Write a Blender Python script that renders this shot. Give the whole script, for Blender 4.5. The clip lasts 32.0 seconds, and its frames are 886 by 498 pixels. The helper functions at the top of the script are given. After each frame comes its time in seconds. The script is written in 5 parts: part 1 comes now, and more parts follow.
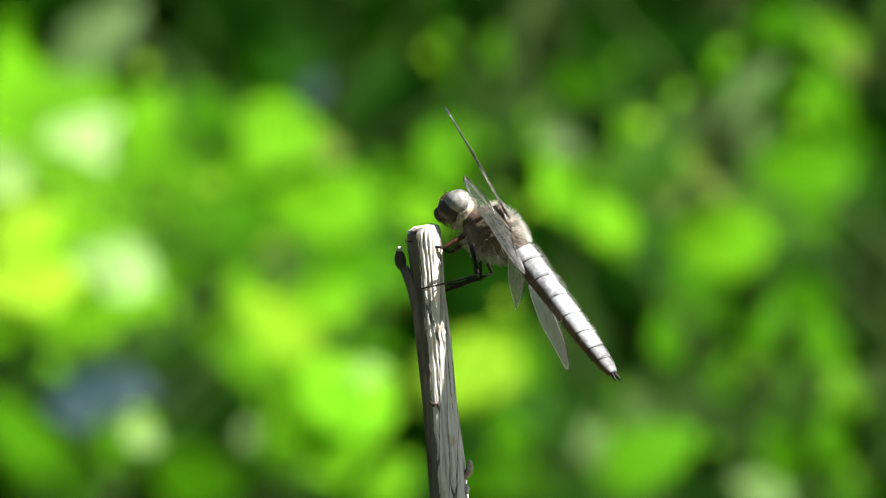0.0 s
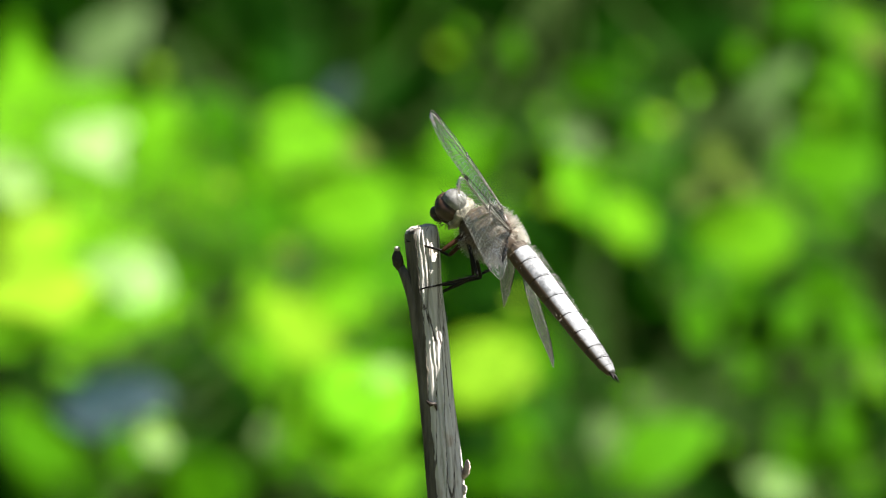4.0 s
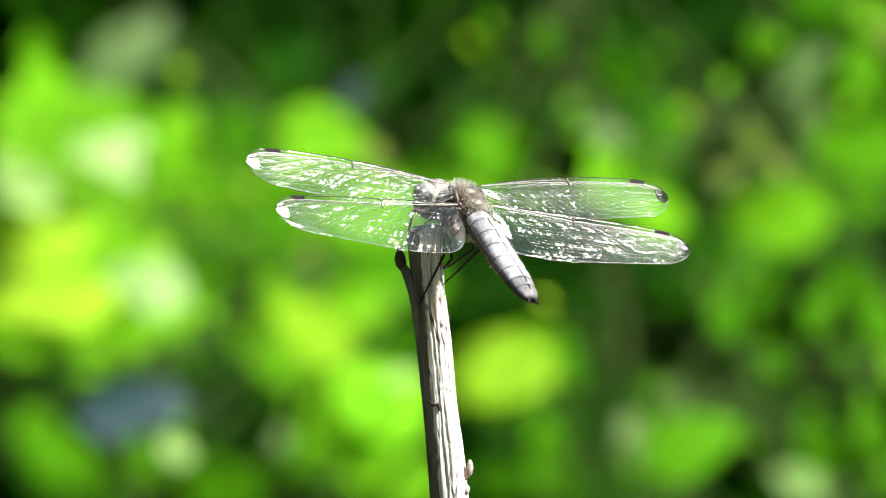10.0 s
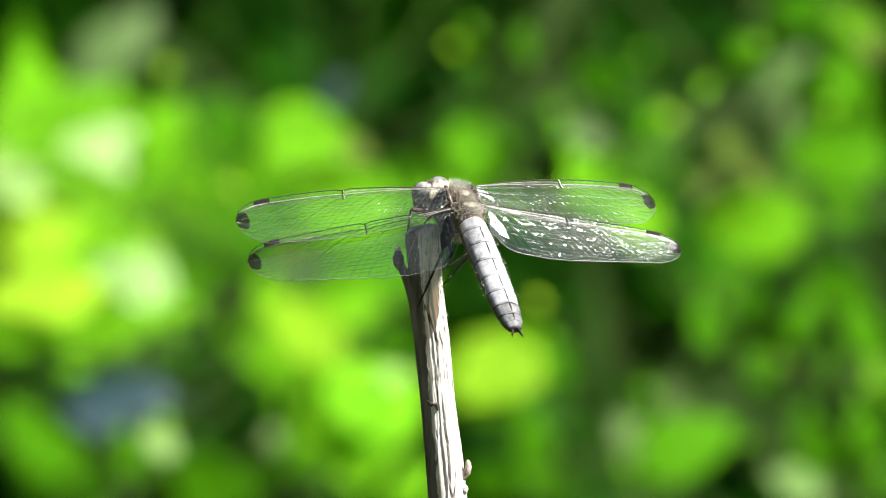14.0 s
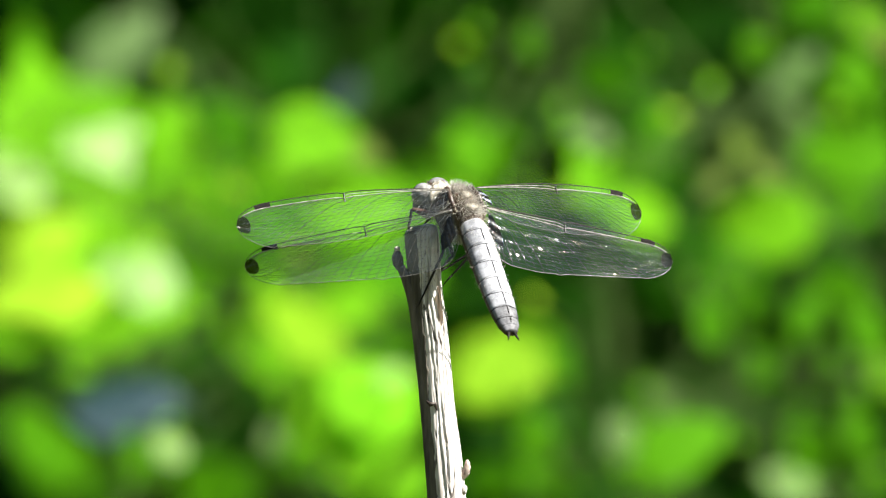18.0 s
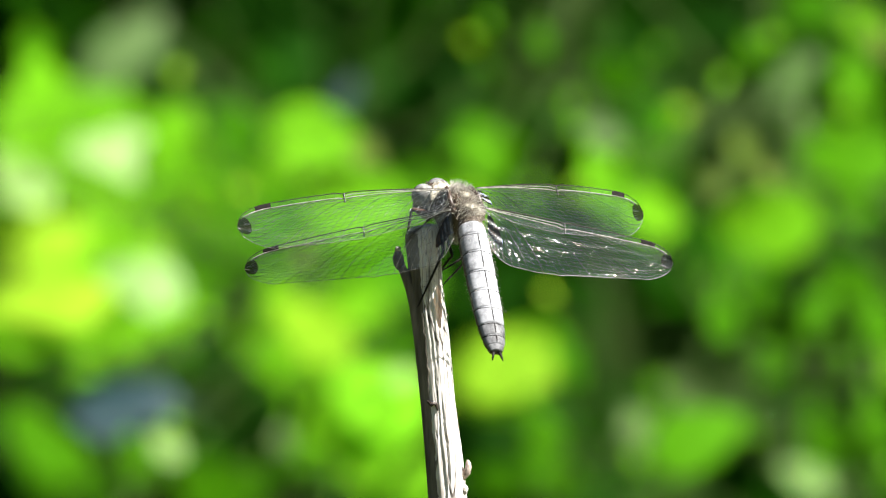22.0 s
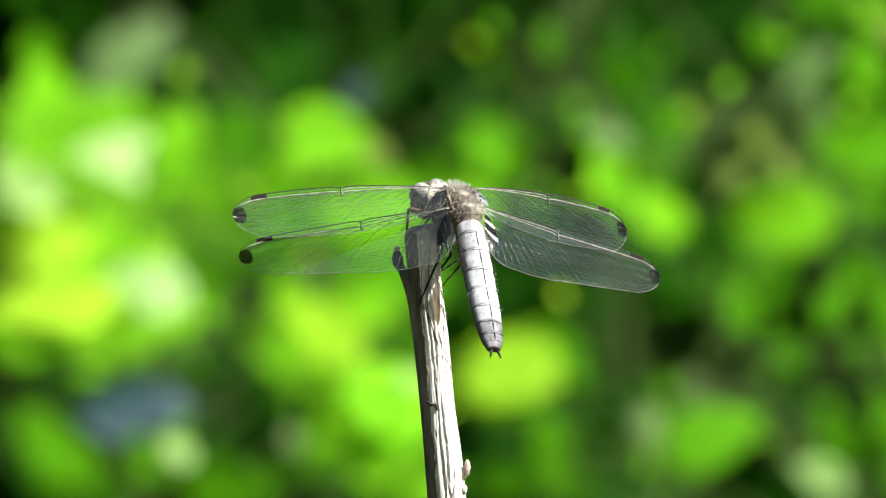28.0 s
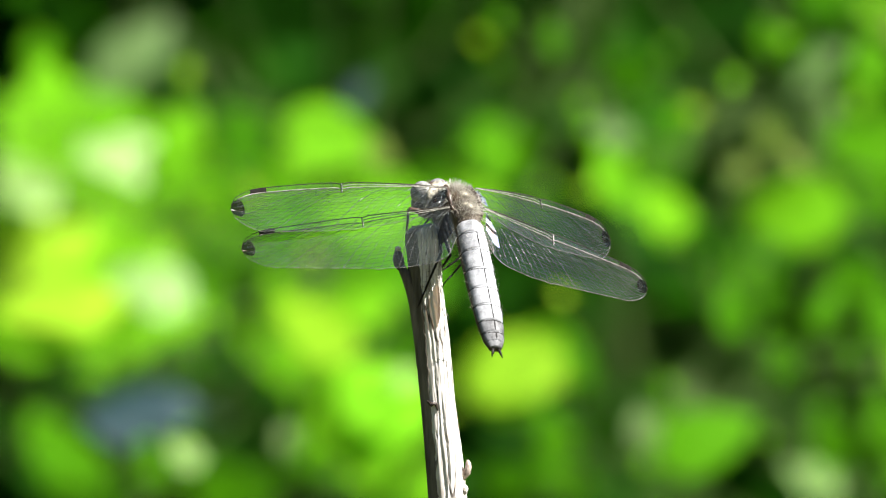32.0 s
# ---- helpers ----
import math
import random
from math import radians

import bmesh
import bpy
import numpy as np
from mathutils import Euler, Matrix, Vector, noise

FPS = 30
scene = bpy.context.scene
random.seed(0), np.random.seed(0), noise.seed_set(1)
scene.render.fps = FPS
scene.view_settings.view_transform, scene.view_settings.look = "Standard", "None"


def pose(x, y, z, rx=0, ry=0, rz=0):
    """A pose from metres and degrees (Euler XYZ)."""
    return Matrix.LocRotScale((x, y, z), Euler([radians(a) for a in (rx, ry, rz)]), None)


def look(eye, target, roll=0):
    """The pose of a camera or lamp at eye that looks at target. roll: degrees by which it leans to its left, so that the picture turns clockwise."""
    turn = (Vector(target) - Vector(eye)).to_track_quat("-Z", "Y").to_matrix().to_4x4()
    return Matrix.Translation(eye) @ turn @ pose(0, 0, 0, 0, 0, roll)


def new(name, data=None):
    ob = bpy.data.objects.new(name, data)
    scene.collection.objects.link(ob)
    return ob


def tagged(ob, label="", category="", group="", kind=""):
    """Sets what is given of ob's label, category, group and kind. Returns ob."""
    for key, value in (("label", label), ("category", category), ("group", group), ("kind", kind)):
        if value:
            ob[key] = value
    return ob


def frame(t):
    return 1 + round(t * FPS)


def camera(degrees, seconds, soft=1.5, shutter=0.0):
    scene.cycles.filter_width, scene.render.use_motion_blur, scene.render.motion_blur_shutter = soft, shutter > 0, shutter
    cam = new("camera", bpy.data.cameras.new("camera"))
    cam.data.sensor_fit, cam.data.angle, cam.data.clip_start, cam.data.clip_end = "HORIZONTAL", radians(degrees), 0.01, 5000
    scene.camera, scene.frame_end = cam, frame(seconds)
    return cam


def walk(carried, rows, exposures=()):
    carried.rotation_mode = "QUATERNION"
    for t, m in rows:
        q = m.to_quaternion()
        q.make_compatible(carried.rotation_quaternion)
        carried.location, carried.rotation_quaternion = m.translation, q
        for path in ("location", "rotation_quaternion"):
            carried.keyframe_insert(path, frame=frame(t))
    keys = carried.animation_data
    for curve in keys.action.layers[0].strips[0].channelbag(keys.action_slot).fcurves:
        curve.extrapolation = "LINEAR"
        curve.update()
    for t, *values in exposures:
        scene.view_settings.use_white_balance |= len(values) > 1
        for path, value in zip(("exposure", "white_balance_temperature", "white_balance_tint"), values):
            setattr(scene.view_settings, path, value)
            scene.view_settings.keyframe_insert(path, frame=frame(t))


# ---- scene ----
# ---------------------------------------------------------------- camera
cam = camera(4.276, 32.0, soft=1.2, shutter=0.4)
cam.data.dof.use_dof = True
cam.data.dof.focus_distance = 2.0
cam.data.dof.aperture_fstop = 33.0
walk(cam, [(0.0, look((0, -2, 1), (0, 0, 1))), (32.0, look((0, -2, 1), (0, 0, 1)))],
     exposures=[(0.0, 2.3), (32.0, 2.3)])

# ---------------------------------------------------------------- light
SUN_TO = Vector((0.60, -0.205, 0.775)).normalized()
world = bpy.data.worlds.new("sky")
scene.world = world
world.use_nodes = True
wn = world.node_tree
sky = wn.nodes.new("ShaderNodeTexSky")
sky.sky_type = "NISHITA"
sky.sun_disc = False
sky.sun_elevation = math.asin(SUN_TO.z)
sky.sun_rotation = math.atan2(SUN_TO.x, SUN_TO.y)
wn.links.new(sky.outputs[0], wn.nodes["Background"].inputs[0])
wn.nodes["Background"].inputs[1].default_value = 0.026
sun = new("sun", bpy.data.lights.new("sun", "SUN"))
sun.data.energy, sun.data.angle, sun.data.color = 5.0, radians(0.5), (1.0, 0.95, 0.88)
sun.matrix_world = look(SUN_TO * 50, (0, 0, 0))


# ---------------------------------------------------------------- materials
def material(name):
    m = bpy.data.materials.new(name)
    m.use_nodes = True
    nt = m.node_tree
    return m, nt, nt.nodes["Principled BSDF"]


def node(nt, kind, **values):
    n = nt.nodes.new(kind)
    for k, v in values.items():
        n.inputs[k.replace("_", " ")].default_value = v
    return n


def ramp(nt, fac, *stops):
    r = nt.nodes.new("ShaderNodeValToRGB")
    e = r.color_ramp.elements
    while len(e) < len(stops):
        e.new(0.5)
    for s, (p, c) in zip(e, stops):
        s.position, s.color = p, (*c, 1)
    nt.links.new(fac, r.inputs[0])
    return r.outputs[0]


def noisy(name, c1, c2, scale, rough=0.7, bump=0.3, dist=0.0005, stretch=(1, 1, 1), metallic=0.0, spec=0.4):
    """Two-colour surface with grain at two scales and relief."""
    m, nt, p = material(name)
    tc = nt.nodes.new("ShaderNodeTexCoord")
    mp = nt.nodes.new("ShaderNodeMapping")
    mp.inputs["Scale"].default_value = stretch
    nt.links.new(tc.outputs["Object"], mp.inputs[0])
    n1 = node(nt, "ShaderNodeTexNoise", Scale=scale, Detail=6.0, Roughness=0.65)
    nt.links.new(mp.outputs[0], n1.inputs["Vector"])
    nt.links.new(ramp(nt, n1.outputs["Fac"], (0.32, c1), (0.68, c2)), p.inputs["Base Color"])
    n2 = node(nt, "ShaderNodeTexNoise", Scale=scale * 3.7, Detail=4.0)
    nt.links.new(mp.outputs[0], n2.inputs["Vector"])
    b = node(nt, "ShaderNodeBump", Strength=bump, Distance=dist)
    nt.links.new(n2.outputs["Fac"], b.inputs["Height"])
    nt.links.new(b.outputs[0], p.inputs["Normal"])
    p.inputs["Roughness"].default_value = rough
    p.inputs["Metallic"].default_value = metallic
    p.inputs["Specular IOR Level"].default_value = spec
    return m


def leaf_material(name, dark, light, glow, gloss=0.5, through_part=0.45, shine=0.02):
    """Leaf blade: coat of gloss above, light shines through it."""
    m, nt, p = material(name)
    oi = nt.nodes.new("ShaderNodeObjectInfo")
    geo = nt.nodes.new("ShaderNodeNewGeometry")
    tc = nt.nodes.new("ShaderNodeTexCoord")
    n1 = node(nt, "ShaderNodeTexNoise", Scale=60.0, Detail=5.0)
    nt.links.new(tc.outputs["Object"], n1.inputs["Vector"])
    add = nt.nodes.new("ShaderNodeMath")
    add.operation = "ADD"
    nt.links.new(oi.outputs["Random"], add.inputs[0])
    nt.links.new(geo.outputs["Random Per Island"], add.inputs[1])
    fr = nt.nodes.new("ShaderNodeMath")
    fr.operation = "FRACT"
    nt.links.new(add.outputs[0], fr.inputs[0])
    mix = nt.nodes.new("ShaderNodeMath")
    mix.operation = "MULTIPLY_ADD"
    mix.inputs[1].default_value = 0.35
    nt.links.new(n1.outputs["Fac"], mix.inputs[0])
    half = nt.nodes.new("ShaderNodeMath")
    half.operation = "MULTIPLY"
    half.inputs[1].default_value = 0.65
    nt.links.new(fr.outputs[0], half.inputs[0])
    nt.links.new(half.outputs[0], mix.inputs[2])
    col = ramp(nt, mix.outputs[0], (0.1, dark), (0.9, light))
    nt.links.new(col, p.inputs["Base Color"])
    p.inputs["Roughness"].default_value = gloss
    p.inputs["Specular IOR Level"].default_value = shine
    tr = node(nt, "ShaderNodeBsdfTranslucent")
    tr.inputs[0].default_value = (*glow, 1)
    b = node(nt, "ShaderNodeBump", Strength=0.4, Distance=0.0008)
    nt.links.new(n1.outputs["Fac"], b.inputs["Height"])
    nt.links.new(b.outputs[0], p.inputs["Normal"])
    ms = nt.nodes.new("ShaderNodeMixShader")
    ms.inputs[0].default_value = through_part
    nt.links.new(p.outputs[0], ms.inputs[1])
    nt.links.new(tr.outputs[0], ms.inputs[2])
    nt.links.new(ms.outputs[0], nt.nodes["Material Output"].inputs[0])
    return m


LEAF = leaf_material("leaf_fresh", (0.029, 0.122, 0.002), (0.064, 0.212, 0.003), (0.21, 0.66, 0.012))
LEAF_YELLOW = leaf_material("leaf_yellow_green", (0.07, 0.25, 0.004), (0.125, 0.36, 0.008), (0.42, 0.78, 0.03))
LEAF_LIME = leaf_material("leaf_lime", (0.13, 0.28, 0.008), (0.22, 0.38, 0.02), (0.45, 0.7, 0.03), through_part=0.3)
LEAF_GLOSSY = leaf_material("leaf_glossy", (0.10, 0.22, 0.03), (0.16, 0.28, 0.05), (0.35, 0.6, 0.06), gloss=0.48, through_part=0.3, shine=0.35)
LEAF_SHINY = leaf_material("leaf_small_shiny", (0.05, 0.12, 0.015), (0.09, 0.18, 0.03), (0.2, 0.5, 0.03), gloss=0.32, through_part=0.2, shine=0.5)
LEAF_PALE = leaf_material("leaf_dull_pale", (0.06, 0.12, 0.03), (0.11, 0.17, 0.05), (0.2, 0.38, 0.08), gloss=0.6, through_part=0.25, shine=0.2)
# a leaf mirroring the sky: the reflection is put into the blue base colour
LEAF_BLUE = leaf_material("leaf_sky_reflection_blue", (0.009, 0.03, 0.036), (0.015, 0.042, 0.05), (0.02, 0.06, 0.06), gloss=0.5, through_part=0.15, shine=0.2)
# shaded copy of the green leaf: the thicket's shade is put into this colour
LEAF_SHADE = leaf_material("leaf_shade_colour", (0.005, 0.030, 0.0015), (0.013, 0.056, 0.003), (0.03, 0.15, 0.004), gloss=0.6, through_part=0.35)
LEAF_DRY = leaf_material("leaf_dry", (0.085, 0.14, 0.02), (0.135, 0.19, 0.036), (0.24, 0.36, 0.05), gloss=0.7, through_part=0.3)
STEM = noisy("green_stem", (0.02, 0.045, 0.008), (0.045, 0.08, 0.015), 60, 0.85, 0.6, 0.002, (1, 1, 0.2), spec=0.1)
SOIL = noisy("soil", (0.03, 0.035, 0.012), (0.07, 0.08, 0.025), 3.0, 0.95, 0.8, 0.03)
TRUNK = noisy("trunk_bark", (0.04, 0.03, 0.022), (0.11, 0.085, 0.06), 14, 0.9, 0.9, 0.02, (1, 1, 0.25))
FUR = noisy("bleached_hair", (0.09, 0.075, 0.052), (0.58, 0.53, 0.44), 700, 0.9, 0.1, 0.0001)
FUR_WHITE = noisy("white_hair", (0.35, 0.34, 0.3), (0.68, 0.66, 0.6), 700, 0.8, 0.1, 0.0001)
FUR_BROWN = noisy("brown_hair", (0.03, 0.022, 0.014), (0.16, 0.13, 0.09), 900, 0.9, 0.1, 0.0001)
BACK_PLATE = noisy("pale_back_plate", (0.03, 0.023, 0.014), (0.42, 0.39, 0.31), 900, 0.5, 0.4, 0.0002)
CHITIN = noisy("dark_brown_chitin", (0.012, 0.007, 0.004), (0.085, 0.045, 0.02), 700, 0.45, 0.4, 0.0002)
CHITIN_PALE = noisy("grey_brown_thorax", (0.008, 0.005, 0.003), (0.10, 0.067, 0.04), 420, 0.55, 0.6, 0.0003)
LEG = noisy("black_leg", (0.003, 0.0025, 0.0025), (0.009, 0.007, 0.006), 900, 0.6, 0.3, 0.0001, spec=0.15)
LEG_BROWN = noisy("reddish_brown_leg", (0.018, 0.008, 0.005), (0.06, 0.022, 0.01), 900, 0.6, 0.3, 0.0001, spec=0.15)
VEIN = noisy("wing_vein", (0.004, 0.003, 0.002), (0.025, 0.02, 0.012), 900, 0.6, 0.2, 0.0001, spec=0.15)
VEIN_PALE = noisy("pale_wing_vein", (0.012, 0.011, 0.009), (0.17, 0.165, 0.15), 900, 0.3, 0.2, 0.0001)
# the rib's white glint is put into its pale base colour
VEIN_RIB = noisy("glint_pale_rib_vein", (0.03, 0.027, 0.021), (0.30, 0.29, 0.26), 900, 0.3, 0.2, 0.0001)
VEIN_NET = noisy("fine_wing_vein", (0.005, 0.0046, 0.004), (0.06, 0.059, 0.052), 700, 0.3, 0.3, 0.0002, spec=0.5)
STIGMA = noisy("black_wing_cell", (0.004, 0.0037, 0.0033), (0.02, 0.018, 0.016), 800, 0.7, 0.3, 0.0001, spec=0.03)
EYE = noisy("blue_grey_eye", (0.06, 0.056, 0.05), (0.24, 0.243, 0.232), 700, 0.25, 0.15, 0.0001)
FACE = noisy("dark_face", (0.007, 0.004, 0.003), (0.05, 0.026, 0.013), 500, 0.4, 0.3, 0.0002)


def bloom_material(name, bloom, worn, belly):
    """Abdomen: waxy bloom above, worn in spots, brown belly."""
    m, nt, p = material(name)
    tc = nt.nodes.new("ShaderNodeTexCoord")
    n1 = node(nt, "ShaderNodeTexNoise", Scale=210.0, Detail=8.0, Roughness=0.72)
    nt.links.new(tc.outputs["Object"], n1.inputs["Vector"])
    top = ramp(nt, n1.outputs["Fac"], (0.38, worn), (0.56, bloom))
    sep = nt.nodes.new("ShaderNodeSeparateXYZ")
    nt.links.new(tc.outputs["Object"], sep.inputs[0])
    mr = node(nt, "ShaderNodeMapRange")
    mr.inputs["From Min"].default_value, mr.inputs["From Max"].default_value = 0.0001, 0.0005
    nt.links.new(sep.outputs["Z"], mr.inputs["Value"])
    mx = nt.nodes.new("ShaderNodeMix")
    mx.data_type = "RGBA"
    nt.links.new(mr.outputs[0], mx.inputs["Factor"])
    mx.inputs["A"].default_value = (*belly, 1)
    nt.links.new(top, mx.inputs["B"])
    nt.links.new(mx.outputs["Result"], p.inputs["Base Color"])
    p.inputs["Roughness"].default_value = 0.62
    p.inputs["Specular IOR Level"].default_value = 0.2
    b = node(nt, "ShaderNodeBump", Strength=0.5, Distance=0.0002)
    nt.links.new(n1.outputs["Fac"], b.inputs["Height"])
    nt.links.new(b.outputs[0], p.inputs["Normal"])
    return m


BLOOM = bloom_material("blue_grey_bloom", (0.29, 0.30, 0.32), (0.10, 0.104, 0.112), (0.055, 0.036, 0.02))
BLOOM_DARK = bloom_material("worn_dark_bloom", (0.15, 0.154, 0.162), (0.025, 0.025, 0.026), (0.05, 0.035, 0.02))
BLOOM_BROWN = bloom_material("brown_grey_bloom", (0.075, 0.06, 0.045), (0.025, 0.018, 0.012), (0.10, 0.07, 0.04))


def wing_material(name, tint, shine, sheen_veil, rough, sheen=1.0):
    """Clear wing membrane: lets light through; its film and small folds glint."""
    m, nt, p = material(name)
    nt.nodes.remove(p)
    tc = nt.nodes.new("ShaderNodeTexCoord")
    n1 = node(nt, "ShaderNodeTexNoise", Scale=1400.0, Detail=3.0)
    nt.links.new(tc.outputs["Object"], n1.inputs["Vector"])
    relief = node(nt, "ShaderNodeBump", Strength=0.25, Distance=0.00015)
    nt.links.new(n1.outputs["Fac"], relief.inputs["Height"])
    clear = nt.nodes.new("ShaderNodeBsdfTransparent")
    clear.inputs[0].default_value = (*tint, 1)
    gl = node(nt, "ShaderNodeBsdfGlossy", Roughness=rough)
    nt.links.new(relief.outputs[0], gl.inputs["Normal"])
    # thin film: faint warm and cold tints
    n2 = node(nt, "ShaderNodeTexNoise", Scale=420.0, Detail=2.0)
    nt.links.new(tc.outputs["Object"], n2.inputs["Vector"])
    nt.links.new(ramp(nt, n2.outputs["Fac"], (0.36, (1.0, 0.80, 0.70)), (0.46, (1, 0.97, 0.95)), (0.6, (0.86, 0.95, 1.0))), gl.inputs["Color"])
    mk = nt.nodes.new("ShaderNodeBsdfDiffuse")
    mk.inputs[0].default_value = (0.52, 0.70, 0.80, 1)
    m1, m2 = nt.nodes.new("ShaderNodeMixShader"), nt.nodes.new("ShaderNodeMixShader")
    # bluish sheen of the film, put in as an uneven diffuse colour
    mr = node(nt, "ShaderNodeMapRange")
    mr.inputs["From Min"].default_value, mr.inputs["From Max"].default_value = 0.3, 0.7
    mr.inputs["To Min"].default_value, mr.inputs["To Max"].default_value = sheen_veil * 0.4, sheen_veil * 1.6
    n3 = node(nt, "ShaderNodeTexNoise", Scale=900.0, Detail=5.0, Roughness=0.7)
    nt.links.new(tc.outputs["Object"], n3.inputs["Vector"])
    nt.links.new(n3.outputs["Fac"], mr.inputs["Value"])
    nt.links.new(mr.outputs[0], m2.inputs[0])
    fres = node(nt, "ShaderNodeFresnel", IOR=1.4)
    # the film mirrors far more at a slant
    slant = nt.nodes.new("ShaderNodeMath")
    slant.operation = "MULTIPLY_ADD"
    nt.links.new(fres.outputs[0], slant.inputs[0])
    slant.inputs[1].default_value, slant.inputs[2].default_value = 2.5 * sheen ** 0.5, sheen
    add = nt.nodes.new("ShaderNodeMath")
    add.operation = "MULTIPLY_ADD"
    nt.links.new(fres.outputs[0], add.inputs[0])
    nt.links.new(slant.outputs[0], add.inputs[1])
    add.inputs[2].default_value = shine
    nt.links.new(add.outputs[0], m1.inputs[0])
    nt.links.new(clear.outputs[0], m1.inputs[1])
    nt.links.new(gl.outputs[0], m1.inputs[2])
    nt.links.new(m1.outputs[0], m2.inputs[1])
    nt.links.new(mk.outputs[0], m2.inputs[2])
    nt.links.new(m2.outputs[0], nt.nodes["Material Output"].inputs[0])
    return m


MEMBRANE = wing_material("clear_wing_membrane", (0.98, 0.99, 0.975), 0.0, 0.010, 0.08, 0.27)
SMOKE = wing_material("smoky_wing_base", (0.11, 0.06, 0.028), 0.0, 0.003, 0.22, 0.12)
SMOKE_TIP = wing_material("smoky_wing_tip", (0.13, 0.095, 0.032), 0.0, 0.001, 0.4, 0.02)
SILVER = wing_material("silvery_wing_lobe", (0.84, 0.86, 0.88), 0.0, 0.012, 0.5, 0.12)


def bark_material():
    m, nt, p = material("weathered_twig_wood")
    tc = nt.nodes.new("ShaderNodeTexCoord")
    mp = nt.nodes.new("ShaderNodeMapping")
    mp.inputs["Scale"].default_value = (1, 1, 0.06)
    nt.links.new(tc.outputs["Object"], mp.inputs[0])
    n1 = node(nt, "ShaderNodeTexNoise", Scale=1000.0, Detail=4.0, Roughness=0.6)
    nt.links.new(mp.outputs[0], n1.inputs["Vector"])
    n2 = node(nt, "ShaderNodeTexNoise", Scale=170.0, Detail=4.0)
    nt.links.new(tc.outputs["Object"], n2.inputs["Vector"])
    grain = ramp(nt, n1.outputs["Fac"], (0.30, (0.10, 0.085, 0.07)), (0.36, (0.26, 0.24, 0.215)), (0.44, (0.44, 0.42, 0.39)), (0.75, (0.56, 0.54, 0.51)))
    # long thin cracks between the fibres
    jit = nt.nodes.new("ShaderNodeVectorMath")
    jit.operation = "MULTIPLY_ADD"
    n3 = node(nt, "ShaderNodeTexNoise", Scale=1500.0, Detail=3.0)
    nt.links.new(tc.outputs["Object"], n3.inputs["Vector"])
    nt.links.new(n3.outputs["Color"], jit.inputs[0])
    jit.inputs[1].default_value = (0.00012, 0.00012, 0.00006)
    nt.links.new(mp.outputs[0], jit.inputs[2])
    vor = nt.nodes.new("ShaderNodeTexVoronoi")
    vor.feature = "DISTANCE_TO_EDGE"
    vor.inputs["Scale"].default_value = 430.0
    nt.links.new(jit.outputs[0], vor.inputs["Vector"])
    crack = ramp(nt, vor.outputs["Distance"], (0.006, (0.12, 0.10, 0.09)), (0.022, (1, 1, 1)))
    cr = nt.nodes.new("ShaderNodeMix")
    cr.data_type, cr.blend_type = "RGBA", "MULTIPLY"
    cr.inputs["Factor"].default_value = 1.0
    nt.links.new(grain, cr.inputs["A"])
    nt.links.new(crack, cr.inputs["B"])
    grain = cr.outputs["Result"]
    warm = ramp(nt, n2.outputs["Fac"], (0.58, (1, 1, 1)), (0.74, (0.66, 0.5, 0.38)))
    mx = nt.nodes.new("ShaderNodeMix")
    mx.data_type, mx.blend_type = "RGBA", "MULTIPLY"
    mx.inputs["Factor"].default_value = 1.0
    nt.links.new(grain, mx.inputs["A"])
    nt.links.new(warm, mx.inputs["B"])
    nt.links.new(mx.outputs["Result"], p.inputs["Base Color"])
    p.inputs["Roughness"].default_value = 0.75
    b = node(nt, "ShaderNodeBump", Strength=0.35, Distance=0.0003)
    nt.links.new(n1.outputs["Fac"], b.inputs["Height"])
    nt.links.new(b.outputs[0], p.inputs["Normal"])
    return m


PALE_WING = noisy("pale_insect_wing", (0.08, 0.085, 0.07), (0.13, 0.135, 0.115), 500, 0.5, 0.1, 0.0001)
BARK = bark_material()
OLD_BARK = noisy("old_grey_bark", (0.028, 0.025, 0.019), (0.17, 0.155, 0.128), 420, 0.85, 0.8, 0.0003, (1, 1, 0.12), spec=0.15)
CUT = noisy("pale_cut_wood", (0.2, 0.17, 0.135), (0.52, 0.49, 0.44), 700, 0.9, 0.7, 0.0003)
BUD = noisy("dark_bud", (0.006, 0.004, 0.003), (0.035, 0.022, 0.014), 900, 0.6, 0.6, 0.0003)
BUD_RED = noisy("reddish_bud", (0.12, 0.06, 0.04), (0.42, 0.36, 0.31), 900, 0.6, 0.5, 0.0003)

# ---------------------------------------------------------------- mesh helpers
MM = 0.001


def part(name, bm, mat, parent=None, label="", smooth=True):
    me = bpy.data.meshes.new(name)
    bm.normal_update()
    bm.to_mesh(me)
    bm.free()
    if smooth:
        for poly in me.polygons:
            poly.use_smooth = True
    me.materials.append(mat)
    ob = new(name, me)
    ob.parent = parent
    return tagged(ob, label) if label else ob


def raw_mesh(name, verts, faces, mat, smooth=False):
    me = bpy.data.meshes.new(name)
    me.from_pydata(verts, [], faces)
    me.materials.append(mat)
    if smooth:
        me.polygons.foreach_set("use_smooth", [True] * len(me.polygons))
    me.update()
    return me


